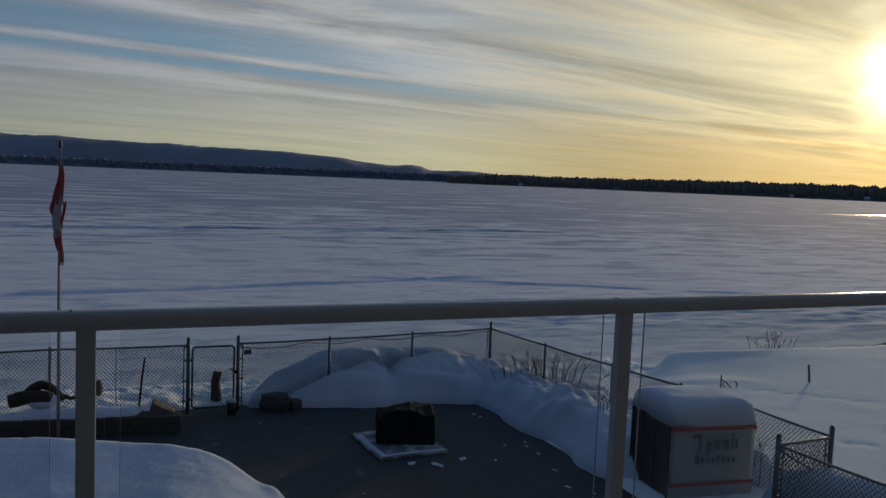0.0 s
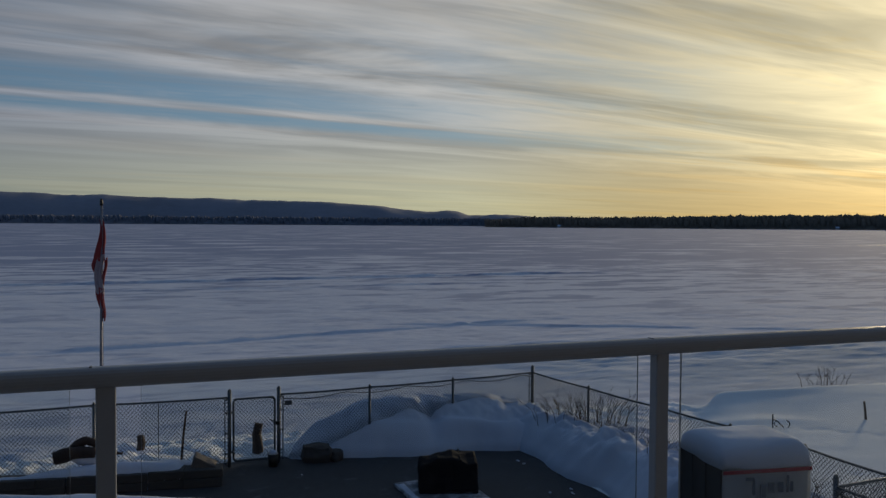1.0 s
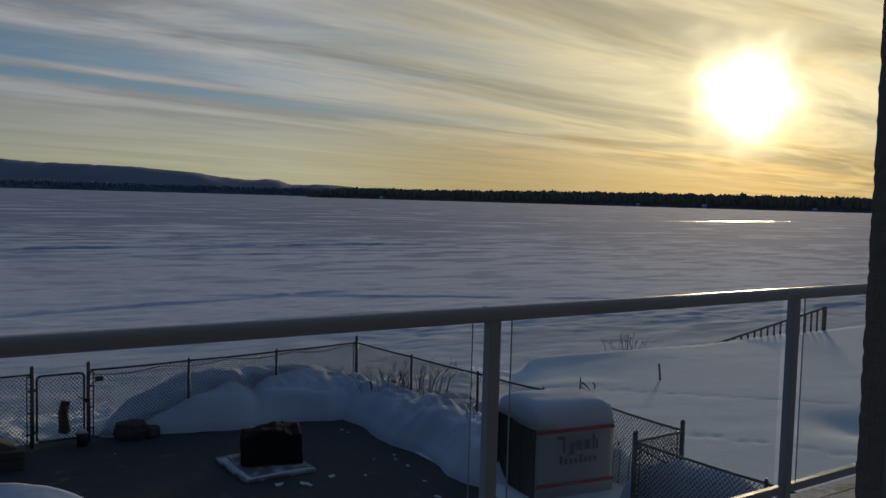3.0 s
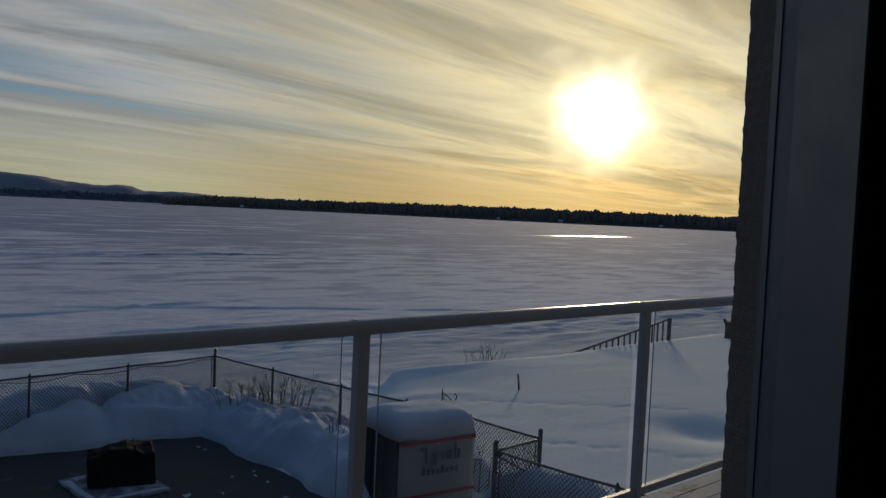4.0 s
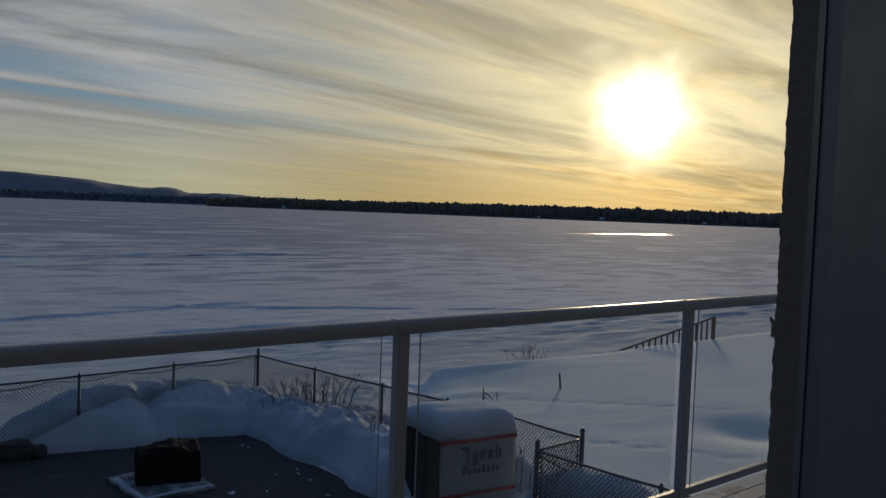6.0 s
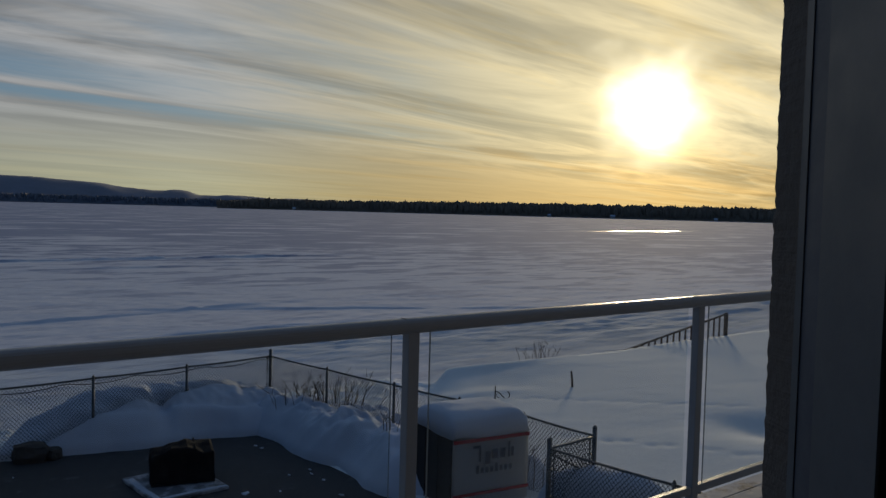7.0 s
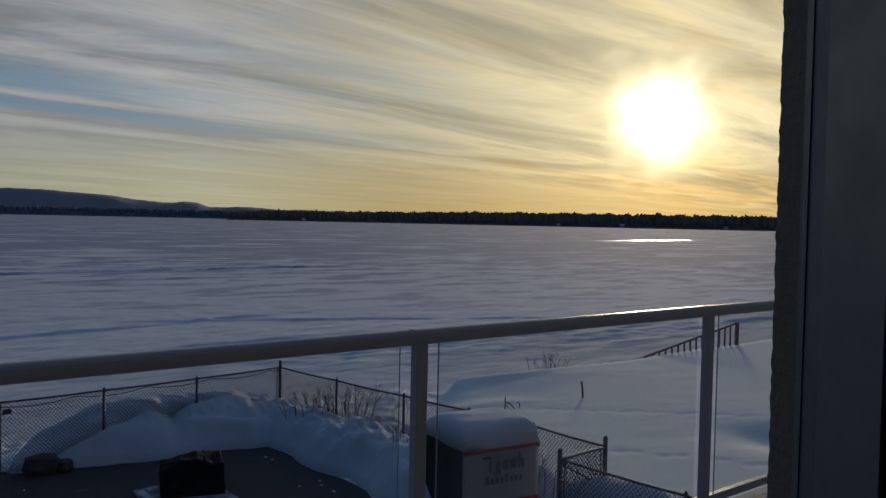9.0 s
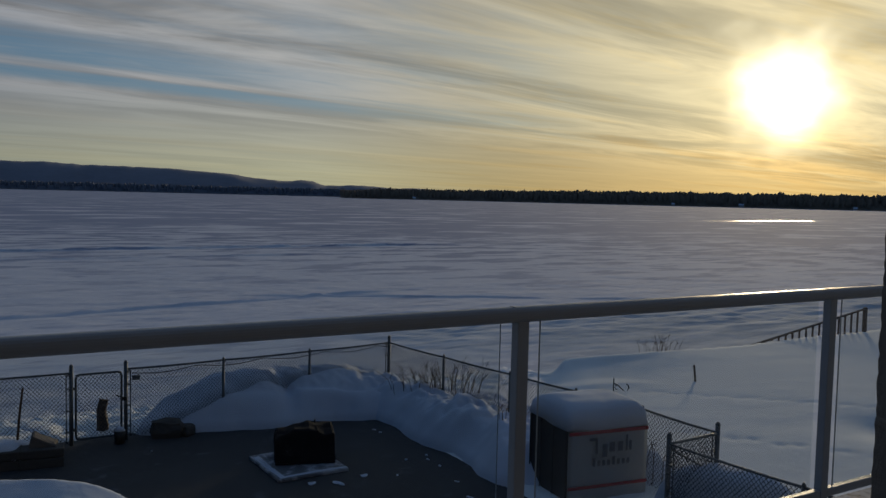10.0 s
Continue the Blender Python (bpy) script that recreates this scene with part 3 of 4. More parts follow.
def shore_house(az, w, tall):
    ob = thing("house", polar(az, 2285.0, LAKE), "small pale house on the wooded far shore", "house", "houses on the far shore", -az)
    part("wall", box((w, 8, tall), (0, 0, tall / 2)), SIDING, ob)
    bm = bmesh.new()
    v = [bm.verts.new(p) for p in ((-w / 2 - .6, -4.6, tall), (w / 2 + .6, -4.6, tall), (w / 2 + .6, 4.6, tall), (-w / 2 - .6, 4.6, tall), (-w / 2 - .6, 0, tall + 4), (w / 2 + .6, 0, tall + 4))]
    for f in ((0, 1, 5, 4), (2, 3, 4, 5), (1, 2, 5), (3, 0, 4), (3, 2, 1, 0)):
        bm.faces.new([v[i] for i in f])
    part("roof", bm, SNOW, ob, "snow covered roof")


for az, w, tall in ((4.8, 8, 4), (22.4, 8, 4), (26.7, 12, 6), (33.4, 9, 4)):
    shore_house(az, w, tall)


# ---- chain link fence ----
TOP = 1.36


def chain_mesh(a, b, z0, z1, parent, pitch=0.068):
    """Woven diamond wire between two posts."""
    a, b = Vector((*a, 0)), Vector((*b, 0))
    length, d = (b - a).length, (b - a).normalized()
    side = Vector((-d.y, d.x, 0))
    h = z1 - z0
    verts, faces = [], []
    r = 0.0046

    def wire(p, q):
        w = (q - p).normalized()
        up = w.cross(side).normalized()
        n = len(verts)
        for c in (p, q):
            for k in range(3):
                t = 2 * math.pi * k / 3
                verts.append(c + (side * math.cos(t) + up * math.sin(t)) * r)
        for k in range(3):
            faces.append((n + k, n + (k + 1) % 3, n + 3 + (k + 1) % 3, n + 3 + k))

    rnd = random.Random(3)
    slope = 1.12
    count = int((length + h / slope) / pitch) + 1
    for i in range(count):
        s0 = i * pitch - h / slope
        for flip in (0, 1):
            lo, hi = max(0.0, -s0 * slope), min(h, (length - s0) * slope)
            if hi - lo < 0.02:
                continue
            ends = []
            for z in (lo, hi):
                s = s0 + z / slope
                if flip:
                    s = length - s
                ends.append(a + d * s + Vector((0, 0, z0 + z)) + side * (0.004 if flip else -0.004))
            wire(*ends)
    # twisted barbs along the top
    for i in range(int(length / pitch)):
        p = a + d * (i * pitch) + Vector((0, 0, z1 - 0.01))
        tip = p + Vector((rnd.uniform(-.01, .01), 0, rnd.uniform(0.012, 0.025))) + d * rnd.uniform(-.015, .015)
        wire(p, tip)
        wire(tip, p + d * 0.022)
    me = mesh_of("chain_link_mesh", verts, faces, WIRE)
    ob = new("chain_link_mesh", me)
    ob.parent = parent
    return tagged(ob, "frosted woven wire mesh", kind="stuff")


def fence_post(at, z0, z1, parent, r=0.028, mat=None):
    bm = tube([(*at, z0), (*at, z1)], r, 10)
    tube([(*at, z1), (*at, z1 + 0.012), (*at, z1 + 0.03), (*at, z1 + 0.042)], r * 1.18, 10, bm, 0.35)
    return part("post", bm, mat or GALV, parent, smooth=True)


def top_rail(a, b, z, parent, sag=0.012, r=0.019):
    a, b = Vector((*a, z)), Vector((*b, z))
    pts = [a.lerp(b, i / 8) + Vector((0, 0, -sag * math.sin(math.pi * i / 8))) for i in range(9)]
    return part("top_rail", tube(pts, r, 8), GALV, parent, smooth=True)


def fence_run(points, label, z0, tall=()):
    run = thing("chain_link_fence", (0, 0, 0), label, "fence", "fences round the yard")
    for i, p in enumerate(points):
        end = i in tall
        fence_post(p, -0.3, TOP + (0.10 if end else 0.0), run, 0.036 if end else 0.026)
        if end:
            for q in points[max(0, i - 1):i] + points[i + 1:i + 2]:
                way = (Vector((*q, 0)) - Vector((*p, 0))).normalized()
                at = Vector((*p, 0)) + way * 0.085
                part("tension_bar", box((0.018, 0.008, TOP - 0.12), (at.x, at.y, TOP / 2), 0.0, pose(0, 0, 0, 0, 0, math.degrees(math.atan2(way.y, way.x)))), GALV, run)
                for z in (0.25, 0.65, 1.05, TOP - 0.06):
                    mid = Vector((*p, z)) + way * 0.045
                    part("tension_band", box((0.10, 0.078, 0.022), mid, 0.004, pose(0, 0, 0, 0, 0, math.degrees(math.atan2(way.y, way.x)))), GALV, run)
    for a, b in zip(points, points[1:]):
        top_rail(a, b, TOP - 0.02, run)
        chain_mesh(a, b, z0, TOP - 0.02, run)
    return run


GATE_L, GATE_R = (-4.84, 15.50), (-3.98, 15.88)
CORNER = (1.12, 18.76)
left_run = fence_run([(-11.3, 12.5), (-9.2, 13.6), (-7.08, 14.62), (-4.84, 15.50)], "galvanised chain link fence beside the raised snowy bed", 0.02, tall=(3,))
fence_run([GATE_R, (-2.31, 16.74), (-0.64, 17.68), CORNER], "galvanised chain link fence half buried in a snow bank", 0.05, tall=(0, 3))
fence_run([CORNER, (2.18, 17.04), (3.26, 15.35), (4.16, 13.95), (4.92, 12.72), (5.55, 11.34)], "chain link fence running down beside the snowy yard", 0.1, tall=(5,))
side_run = fence_run([(4.60, 10.83), (5.55, 9.05), (6.5, 7.3)], "chain link fence below the deck beside a snow mound", 0.1, tall=(0,))

# a slack cable hung along the back fence and a small sign on it
bm = tube([Vector((*GATE_R, TOP - 0.08)).lerp(Vector((*CORNER, TOP - 0.06)), i / 40) + Vector((-0.02, -0.04, -0.07 * abs(math.sin(i * 0.33)))) for i in range(41)], 0.008, 6)
cable = link("cable", bm, IRON)
tagged(cable, "thin black cable looped along the fence's top rail", "cable")
plate = thing("sign", (-3.80, 15.91, 1.17), "small grey metal sign on the chain link fence", "sign", turn=25)
part("plate", box((0.15, 0.012, 0.09), (0, 0, 0), 0.004), GALV, plate)
for dz in (0.018, -0.012):
    part("print", box((0.10, 0.004, 0.014), (0, -0.009, dz)), INK, plate)

# a thin stay wire and a strand of twisted wire on the fence
part("stay_rod", tube([(-6.02, 14.98, 0.30), (-6.02, 14.98, TOP)], 0.008, 6), GALV, left_run)

# small gate, closed
d = Vector((GATE_R[0] - GATE_L[0], GATE_R[1] - GATE_L[1], 0)).normalized()
gate = thing("metal_gate", (0, 0, 0), "closed narrow chain link gate with a round tube frame", "gate")
a, b = Vector((*GATE_L, 0)) + d * 0.075, Vector((*GATE_R, 0)) - d * 0.075
loop = []
for cx, cz, t0 in ((a, 0.10, 180), (b, 0.10, 270), (b, TOP - 0.06, 0), (a, TOP - 0.06, 90)):
    for k in range(5):
        t = radians(t0 + 22.5 * k)
        c = cx + d * (0.07 if cx is a else -0.07) + Vector((0, 0, cz + (0.07 if cz < 1 else -0.07)))
        loop.append(c + d * math.cos(t) * 0.07 + Vector((0, 0, math.sin(t) * 0.07)))
part("gate_frame", tube(loop + [loop[0]], 0.021, 8), GALV, gate, smooth=True)
chain_mesh((a.x, a.y), (b.x, b.y), 0.12, TOP - 0.07, gate)
for z in (0.28, 1.05):
    part("hinge", box((0.10, 0.05, 0.05), (*(a - d * 0.04).xy, z), 0.008), GALV, gate)
latch = part("latch", box((0.12, 0.05, 0.07), (*(b + d * 0.04).xy, 0.78), 0.01), IRON, gate)

part("lever", tube([(*(b + d * 0.02).xy, 0.80), (*(b - d * 0.10).xy, 0.86)], 0.012, 6), IRON, latch)

# second gate, swung open beside the snow mound
swing = thing("metal_gate", (0, 0, 0), "small chain link gate panel between two posts", "gate")
p, q = (4.63, 10.86), (5.51, 11.31)
top_rail(p, q, TOP - 0.03, swing, 0.0, 0.021)
part("bottom_rail", tube([(*p, 0.15), (*q, 0.15)], 0.021, 8), GALV, swing)
part("brace", tube([(*p, TOP - 0.10), (*q, 0.75)], 0.016, 8), GALV, swing)
chain_mesh(p, q, 0.15, TOP - 0.03, swing)


# ---- box wrapped in white sheeting, with its snow cap ----
def wrapped_box():
    W, D, H = 1.42, 1.22, 1.28
    ob = thing("wrapped_box", (3.45, 11.88, 0), "box wrapped in white printed sheeting with a dark side", "storage box", turn=15.0)
    part("body", box((W - 0.02, D - 0.02, H - 0.02), (W / 2, D / 2, H / 2 - 0.01), 0.02), PLY, ob, "dark plywood body")
    bm = bmesh.new()
    n = 18
    rows = [[bm.verts.new((W * i / n, -0.012 - 0.012 * noise.noise(Vector((i * 0.5, j * 0.7, 2))), 0.05 + (H - 0.05) * j / 10)) for i in range(n + 1)] for j in range(11)]
    for r0, r1 in zip(rows, rows[1:]):
        for i in range(n):
            bm.faces.new((r0[i], r0[i + 1], r1[i + 1], r1[i]))
    bmesh.ops.solidify(bm, geom=bm.faces[:], thickness=0.006)
    sheeting = part("wrap_sheet", bm, WRAP, ob, "white printed house wrap", True)
    for i, x in enumerate((-0.01, 0.42, 0.82, 1.18)):
        part("side_board", box((0.018, 0.02 if i in (0, 3) else 0.012, H - 0.06), (-0.012, 0.02 + x * 0.97 if i else 0.02, H / 2), 0.003), PLY, ob)
    part("band", box((W, 0.012, 0.055), (W / 2, -0.040, H - 0.10), 0.003), RED, sheeting, "red printed stripe")
    part("band", box((W, 0.012, 0.05), (W / 2, -0.040, 0.34), 0.003), RED, sheeting, "red printed stripe")
    # printed mark: plain upright bars in the size of its lettering
    for i, (x, w, z, h) in enumerate(((0.36, 0.17, 1.085, 0.045), (0.42, 0.05, 0.965, 0.23), (0.57, 0.11, 0.90, 0.20), (0.70, 0.12, 0.945, 0.15), (0.85, 0.11, 0.945, 0.15), (0.965, 0.045, 0.99, 0.25), (1.03, 0.06, 0.945, 0.15))):
        part("print", box((w * 0.8, 0.006, h), (x + 0.06, -0.046, z - 0.01)), INK, sheeting)
    for i in range(8):
        tall = 0.13 if i in (0, 4) else 0.085
        part("print", box((0.05, 0.006, tall), (0.44 + i * 0.088, -0.046, 0.655 + tall / 2)), INK, sheeting)
    # slumped snow cap
    nx, ny = 30, 20
    bm = bmesh.new()
    grid = []
    for j in range(ny + 1):
        row = []
        for i in range(nx + 1):
            u, v = i / nx, j / ny
            e = min(u, 1 - u) * W * 1.0
            g = min(v, 1 - v) * D * 1.0
            h = 0.33 * (1 - math.exp(-e / 0.07)) ** 0.40 * (1 - math.exp(-g / 0.11)) ** 0.45 if e > 0 and g > 0 else 0
            h *= 0.92 + 0.10 * noise.noise(Vector((u * 1.8, v * 1.8, 4))) + 0.03 * noise.noise(Vector((u * 7, v * 6, 1)))
            out = 1.04
            row.append(bm.verts.new(((u - 0.5) * W * out + W / 2, (v - 0.5) * D * 1.06 + D / 2, h - (0.05 + 0.05 * noise.noise(Vector((u * 4, v * 4, 9))) if h == 0 else 0))))
        grid.append(row)
    for r0, r1 in zip(grid, grid[1:]):
        for i in range(nx):
            bm.faces.new((r0[i], r0[i + 1], r1[i + 1], r1[i]))
    rim = [e for e in bm.edges if e.is_boundary]
    bmesh.ops.holes_fill(bm, edges=rim, sides=0)
    bm.transform(Matrix.Translation((0, 0, H)))
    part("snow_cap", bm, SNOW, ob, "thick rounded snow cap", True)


wrapped_box()


# ---- covered fire pit on its slab ----
def fire_pit():
    base = thing("stone_slab", (-0.68, 14.22, 0), "low square concrete slab edged with frost and snow", "slab", turn=26)
    part("slab", box((1.26, 1.42, 0.06), (0, 0, 0.03), 0.015), CONCRETE, base)
    rnd = random.Random(5)
    for x, y, w, t in ((-0.55, 0.25, 0.14, 88), (-0.54, -0.36, 0.12, 91), (-0.2, -0.63, 0.10, 2), (0.28, -0.64, 0.07, -3)):
        part("edge_snow", roughen(box((0.66, w * 0.7, 0.018), (x, y, 0.064), 0.01, pose(0, 0, 0, 0, 0, t)), 0.02, 6, rnd.random()), SNOW, base, smooth=True)
    pit = thing("fire_pit", (-0.58, 14.42, 0.06), "square fire pit under a creased black vinyl cover", "fire pit", turn=6)
    bm = box((1.02, 0.72, 0.52), (0, 0, 0.27), 0.05)
    bmesh.ops.subdivide_edges(bm, edges=bm.edges[:], cuts=6, use_grid_fill=True)
    for v in bm.verts:
        f = v.co.z / 0.53
        top = max(0.0, min(1.0, (f - 0.75) / 0.2))
        flat = max(abs(v.co.x) / 0.51, abs(v.co.y) / 0.36)
        # vertical folds on the sides, slack hollows and a ridge on the top
        fold = noise.noise(Vector((v.co.x * 6, v.co.y * 6, v.co.z * 1.4))) + 0.5 * noise.noise(Vector((v.co.x * 15, v.co.y * 15, v.co.z * 4)))
        push = Vector((v.co.x, v.co.y, 0)).normalized() * fold * 0.045 * (1 - top)
        ridge = 0.10 * math.exp(-((v.co.x - 0.06 - 0.3 * v.co.y) / 0.20) ** 2) * (1 - 0.5 * flat)
        v.co += push
        v.co.x *= 1.02 - 0.04 * f
        v.co.z += top * (ridge + 0.06 * noise.noise(v.co * 5.0) + 0.03 * noise.noise(v.co * 13.0) - 0.05 * (v.co.x < -0.2))
    part("cover", bm, TARP, pit)
    part("hem", tube([(x * 0.5, y * 0.375, 0.03) for x, y in ((-1, -1), (1, -1), (1, 1), (-1, 1), (-1, -1))], 0.018, 6), TARP, pit)
    part("strap", box((0.03, 0.735, 0.03), (0.2, 0, 0.57), 0.008), TARP, pit)
    for x, y, w, t in ((0.62, -0.98, 0.34, -38), (0.2, -0.93, 0.2, 12), (1.05, -0.45, 0.2, 24)):
        bit = box((w * 0.7, 0.06, 0.018), (0, 0, 0.010), 0.012)
        bmesh.ops.subdivide_edges(bit, edges=bit.edges[:], cuts=2, use_grid_fill=True)
        roughen(bit, 0.035, 7, w)
        ob = link("snow_clump", bit, SNOW, True)
        ob.matrix_basis = pose(-0.6 + x, 13.9 + y * 0.7, 0.0, 0, 0, t)
        tagged(ob, "thin crust of snow on the dark patio", "snow clump", "snow crusts on the patio")


fire_pit()
rnd = random.Random(11)
for i in range(5):
    bit = box((rnd.uniform(0.04, 0.09), rnd.uniform(0.02, 0.05), 0.02), (0, 0, 0.008), 0.01)
    ob = link("snow_clump", roughen(bit, 0.015, 9, i), SNOW, True)
    ob.matrix_basis = pose(rnd.uniform(-3.8, 1.4), rnd.uniform(11.6, 15.9), 0.0, 0, 0, rnd.uniform(0, 180))
    tagged(ob, "small crumb of snow on the dark patio", "snow clump", "snow crusts on the patio")


# crumbled snow along the patio's edge
rnd = random.Random(21)
for i in range(8):
    f = rnd.random()
    c = Vector((0.0, 16.95, 0)).lerp(Vector((1.0, 16.2, 0)), f * 5) if f < 0.2 else Vector((1.0, 16.2, 0)).lerp(Vector((2.75, 12.0, 0)), (f - 0.2) / 0.8)
    bit = box((rnd.uniform(0.05, 0.12), rnd.uniform(0.02, 0.05), 0.02), (0, 0, 0.006), 0.008)
    ob = link("snow_clump", roughen(bit, 0.025, 8, i), SNOW, True)
    ob.matrix_basis = pose(c.x - abs(rnd.gauss(0.05, 0.22)), c.y + rnd.uniform(-0.15, 0.05), 0.0, 0, 0, rnd.uniform(-70, -40))
    tagged(ob, "small crumb of snow on the dark patio", "snow clump", "snow crusts on the patio")


# ---- raised bed, stones and driftwood on the far side of the patio ----
def rock(name, at, size, seed, label, mat=STONE, turn=0.0, group=""):
    bm = bmesh.new()
    bmesh.ops.create_cube(bm, size=1.0)
    bmesh.ops.subdivide_edges(bm, edges=bm.edges[:], cuts=6, use_grid_fill=True)
    for v in bm.verts:
        v.co = v.co.lerp(v.co.normalized() * 0.62, 0.35)
    roughen(bm, 0.10, 1.8, seed)
    roughen(bm, 0.09, 2.2, seed + 3)
    roughen(bm, 0.025, 7.0, seed)
    for v in bm.verts:
        v.co = Vector((v.co.x * size[0], v.co.y * size[1], v.co.z * size[2]))
    ob = link(name, bm, mat)
    ob.matrix_basis = pose(at[0], at[1], at[2] + size[2] * 0.45, 0, 0, turn)
    return tagged(ob, label, "stone", group)


bed = thing("retaining_wall", (0, 0, 0), "low dark stone retaining wall capped with snow", "wall")
dirn = Vector((0.93, 0.28, 0)).normalized()
rnd = random.Random(4)
core = box((4.7, 0.26, 0.26), (0, 0, 0), 0.01)
core.transform(Matrix.Translation(Vector((-9.6, 13.10, 0.14)) + dirn * 2.3) @ pose(0, 0, 0, 0, 0, 16.7))
part("core", core, STONE, bed)
x = 0.0
while x < 4.6:
    w = rnd.uniform(0.42, 0.7)
    c = Vector((-9.6, 13.05, 0)) + dirn * (x + w / 2)
    for z, h in ((0.08, 0.16), (0.235, 0.15)):
        bm = roughen(box((w - 0.006, 0.40, h - 0.005), (0, 0, 0), 0.012), 0.02, 4, x + z)
        bm.transform(Matrix.Translation(c + Vector((0, rnd.uniform(-.03, .03), z))) @ pose(0, 0, 0, 0, 0, 16.7))
        part("stone", bm, STONE, bed)
    x += w


def bed_snow(x, y):
    front = y - (13.0 + 0.30 * (x + 9.6))
    back = (15.6 + FENCE_SLOPE * (x + 4.84)) - y
    h = 0.52 * step(front, -0.20, 0.04) ** 0.6 + 0.16 * step(front, -0.15, 0.7)
    h = h * step(x, -5.05, -5.5) * step(back, -0.4, 1.3) + 0.12 * field(x * 1.4, y * 1.4, 3)
    return h - 0.3 * (1 - step(x, -4.95, -5.3)) - 0.4 * (1 - step(front, -0.12, -0.09))


ob = sheet("snow_bank", np.arange(-11.0, -4.8, 0.08), np.arange(12.6, 16.6, 0.08), bed_snow, SNOW)
tagged(ob, "soft snow lying on the raised bed behind the stone wall", "snow bank", "snow banks round the patio")
bm = box((0.42, 0.42, 0.56), (0, 0, 0.24), 0.03)
bmesh.ops.subdivide_edges(bm, edges=bm.edges[:], cuts=3, use_grid_fill=True)
roughen(roughen(bm, 0.05, 3.2, 6.0), 0.02, 11.0, 2.0)
for v in bm.verts:
    v.co.z *= 1.0 - 0.9 * (v.co.x + 0.21)
    v.co.x += 0.22 * v.co.z
ob = link("boulder", bm, BLOCK)
ob.matrix_basis = pose(-5.08, 14.60, 0.0, 0, 0, 14)
tagged(ob, "angular grey brown stone block ending the low wall", "stone", "stones by the gate")
rock("boulder", (-3.28, 16.06, -0.02), (0.54, 0.40, 0.34), 3.0, "dark broken stone under the snow bank", turn=10, group="stones by the gate")
rock("boulder", (-2.92, 16.14, 0), (0.26, 0.30, 0.20), 4.5, "dark broken stone under the snow bank", turn=50, group="stones by the gate")


def driftwood():
    ob = thing("driftwood", (-6.98, 14.12, 0.52), "arched brown driftwood root lying in the snow", "driftwood", turn=20)
    arch = [(-0.34 + 0.68 * t, 0.0, -0.04 + 0.33 * math.sin(math.pi * (0.06 + 0.88 * t))) for t in [i / 24 for i in range(25)]]
    part("root", roughen(roughen(tube(arch, 0.085, 14, taper=0.8), 0.03, 5), 0.012, 15), BARK, ob, smooth=True)
    lobe = [(-0.50, -0.12, 0.06), (-0.3, -0.16, 0.13), (-0.05, -0.16, 0.14), (0.18, -0.12, 0.10)]
    part("stump", roughen(roughen(tube([Vector(lobe[0]).lerp(Vector(lobe[3]), i / 14) + Vector((0, 0, 0.05 * math.sin(i * 0.22))) for i in range(15)], 0.12, 14, taper=0.75), 0.03, 5, 2), 0.012, 15), BARK, ob, smooth=True)
    limb = [(0.30, 0, 0.08), (0.45, 0.03, 0.06), (0.62, 0.05, 0.02)]
    part("limb", roughen(tube([Vector(limb[0]).lerp(Vector(limb[2]), i / 10) for i in range(11)], 0.055, 10, taper=0.4), 0.05, 8, 4), BARK, ob, smooth=True)
    bm = bmesh.new()
    bmesh.ops.create_uvsphere(bm, u_segments=20, v_segments=12, radius=1.0)
    bm.transform(Matrix.Translation((0.03, -0.02, 0.02)) @ Matrix.Diagonal((0.30, 0.12, 0.16, 1)))
    part("snow", roughen(bm, 0.03, 6), SNOW, ob, "snow caught under the arch", True)
    stub = thing("stump", (-6.12, 14.42, 0.60), "small weathered stump poking out of the snow", "stump")
    part("trunk", roughen(tube([(0, 0, 0), (0.02, 0, 0.12), (0, 0, 0.26)], 0.075, 9, taper=0.8), 0.02, 8), WOOD, stub)


driftwood()


def stake(at, top, lean, label, mat=WOOD, r=0.028, name="stake"):
    ob = thing(name, at, label, "stake", "stakes in the snow")
    part("shaft", tube([(0, 0, -0.15), (lean[0] * 0.5, lean[1] * 0.5, top * 0.5), (lean[0], lean[1], top)], r, 8, taper=0.85), mat, ob)
    part("tip", tube([(lean[0], lean[1], top), (lean[0] * 1.03, lean[1] * 1.03, top + 0.025)], r * 0.85, 8, taper=0.5), mat, ob)
    return ob


stake((-5.42, 14.55, 0.55), 0.72, (0.09, 0, 0), "leaning rusty stake in the snowy bed", RUST, 0.022)
stake((9.05, 19.9, 0.10), 0.46, (-0.06, 0, 0), "short leaning wooden stake in deep snow", WOOD, 0.032)

# weathered log standing behind the gate
log = thing("log", (-4.55, 16.35, -0.16), "upright weathered driftwood log behind the gate", "log")
part("trunk", roughen(tube([(0, 0, -0.1), (0.02, 0, 0.3), (-0.01, 0, 0.6), (0.03, 0, 0.8)], 0.115, 10, taper=0.7), 0.035, 6), WOOD, log)
part("knot", roughen(tube([(0.05, -0.05, 0.62), (0.10, -0.10, 0.72)], 0.05, 8, taper=0.6), 0.01, 8), WOOD, log)
pot = thing("bucket", (-4.02, 15.62, 0.0), "small dark frosted bucket at the foot of the gate", "bucket")
part("body", tube([(0, 0, 0), (0, 0, 0.24)], 0.09, 12, taper=1.2), IRON, pot, smooth=True)
part("snow", roughen(tube([(0, 0, 0.24), (0, 0, 0.30)], 0.10, 12, taper=0.5), 0.01, 8), SNOW, pot, smooth=True)


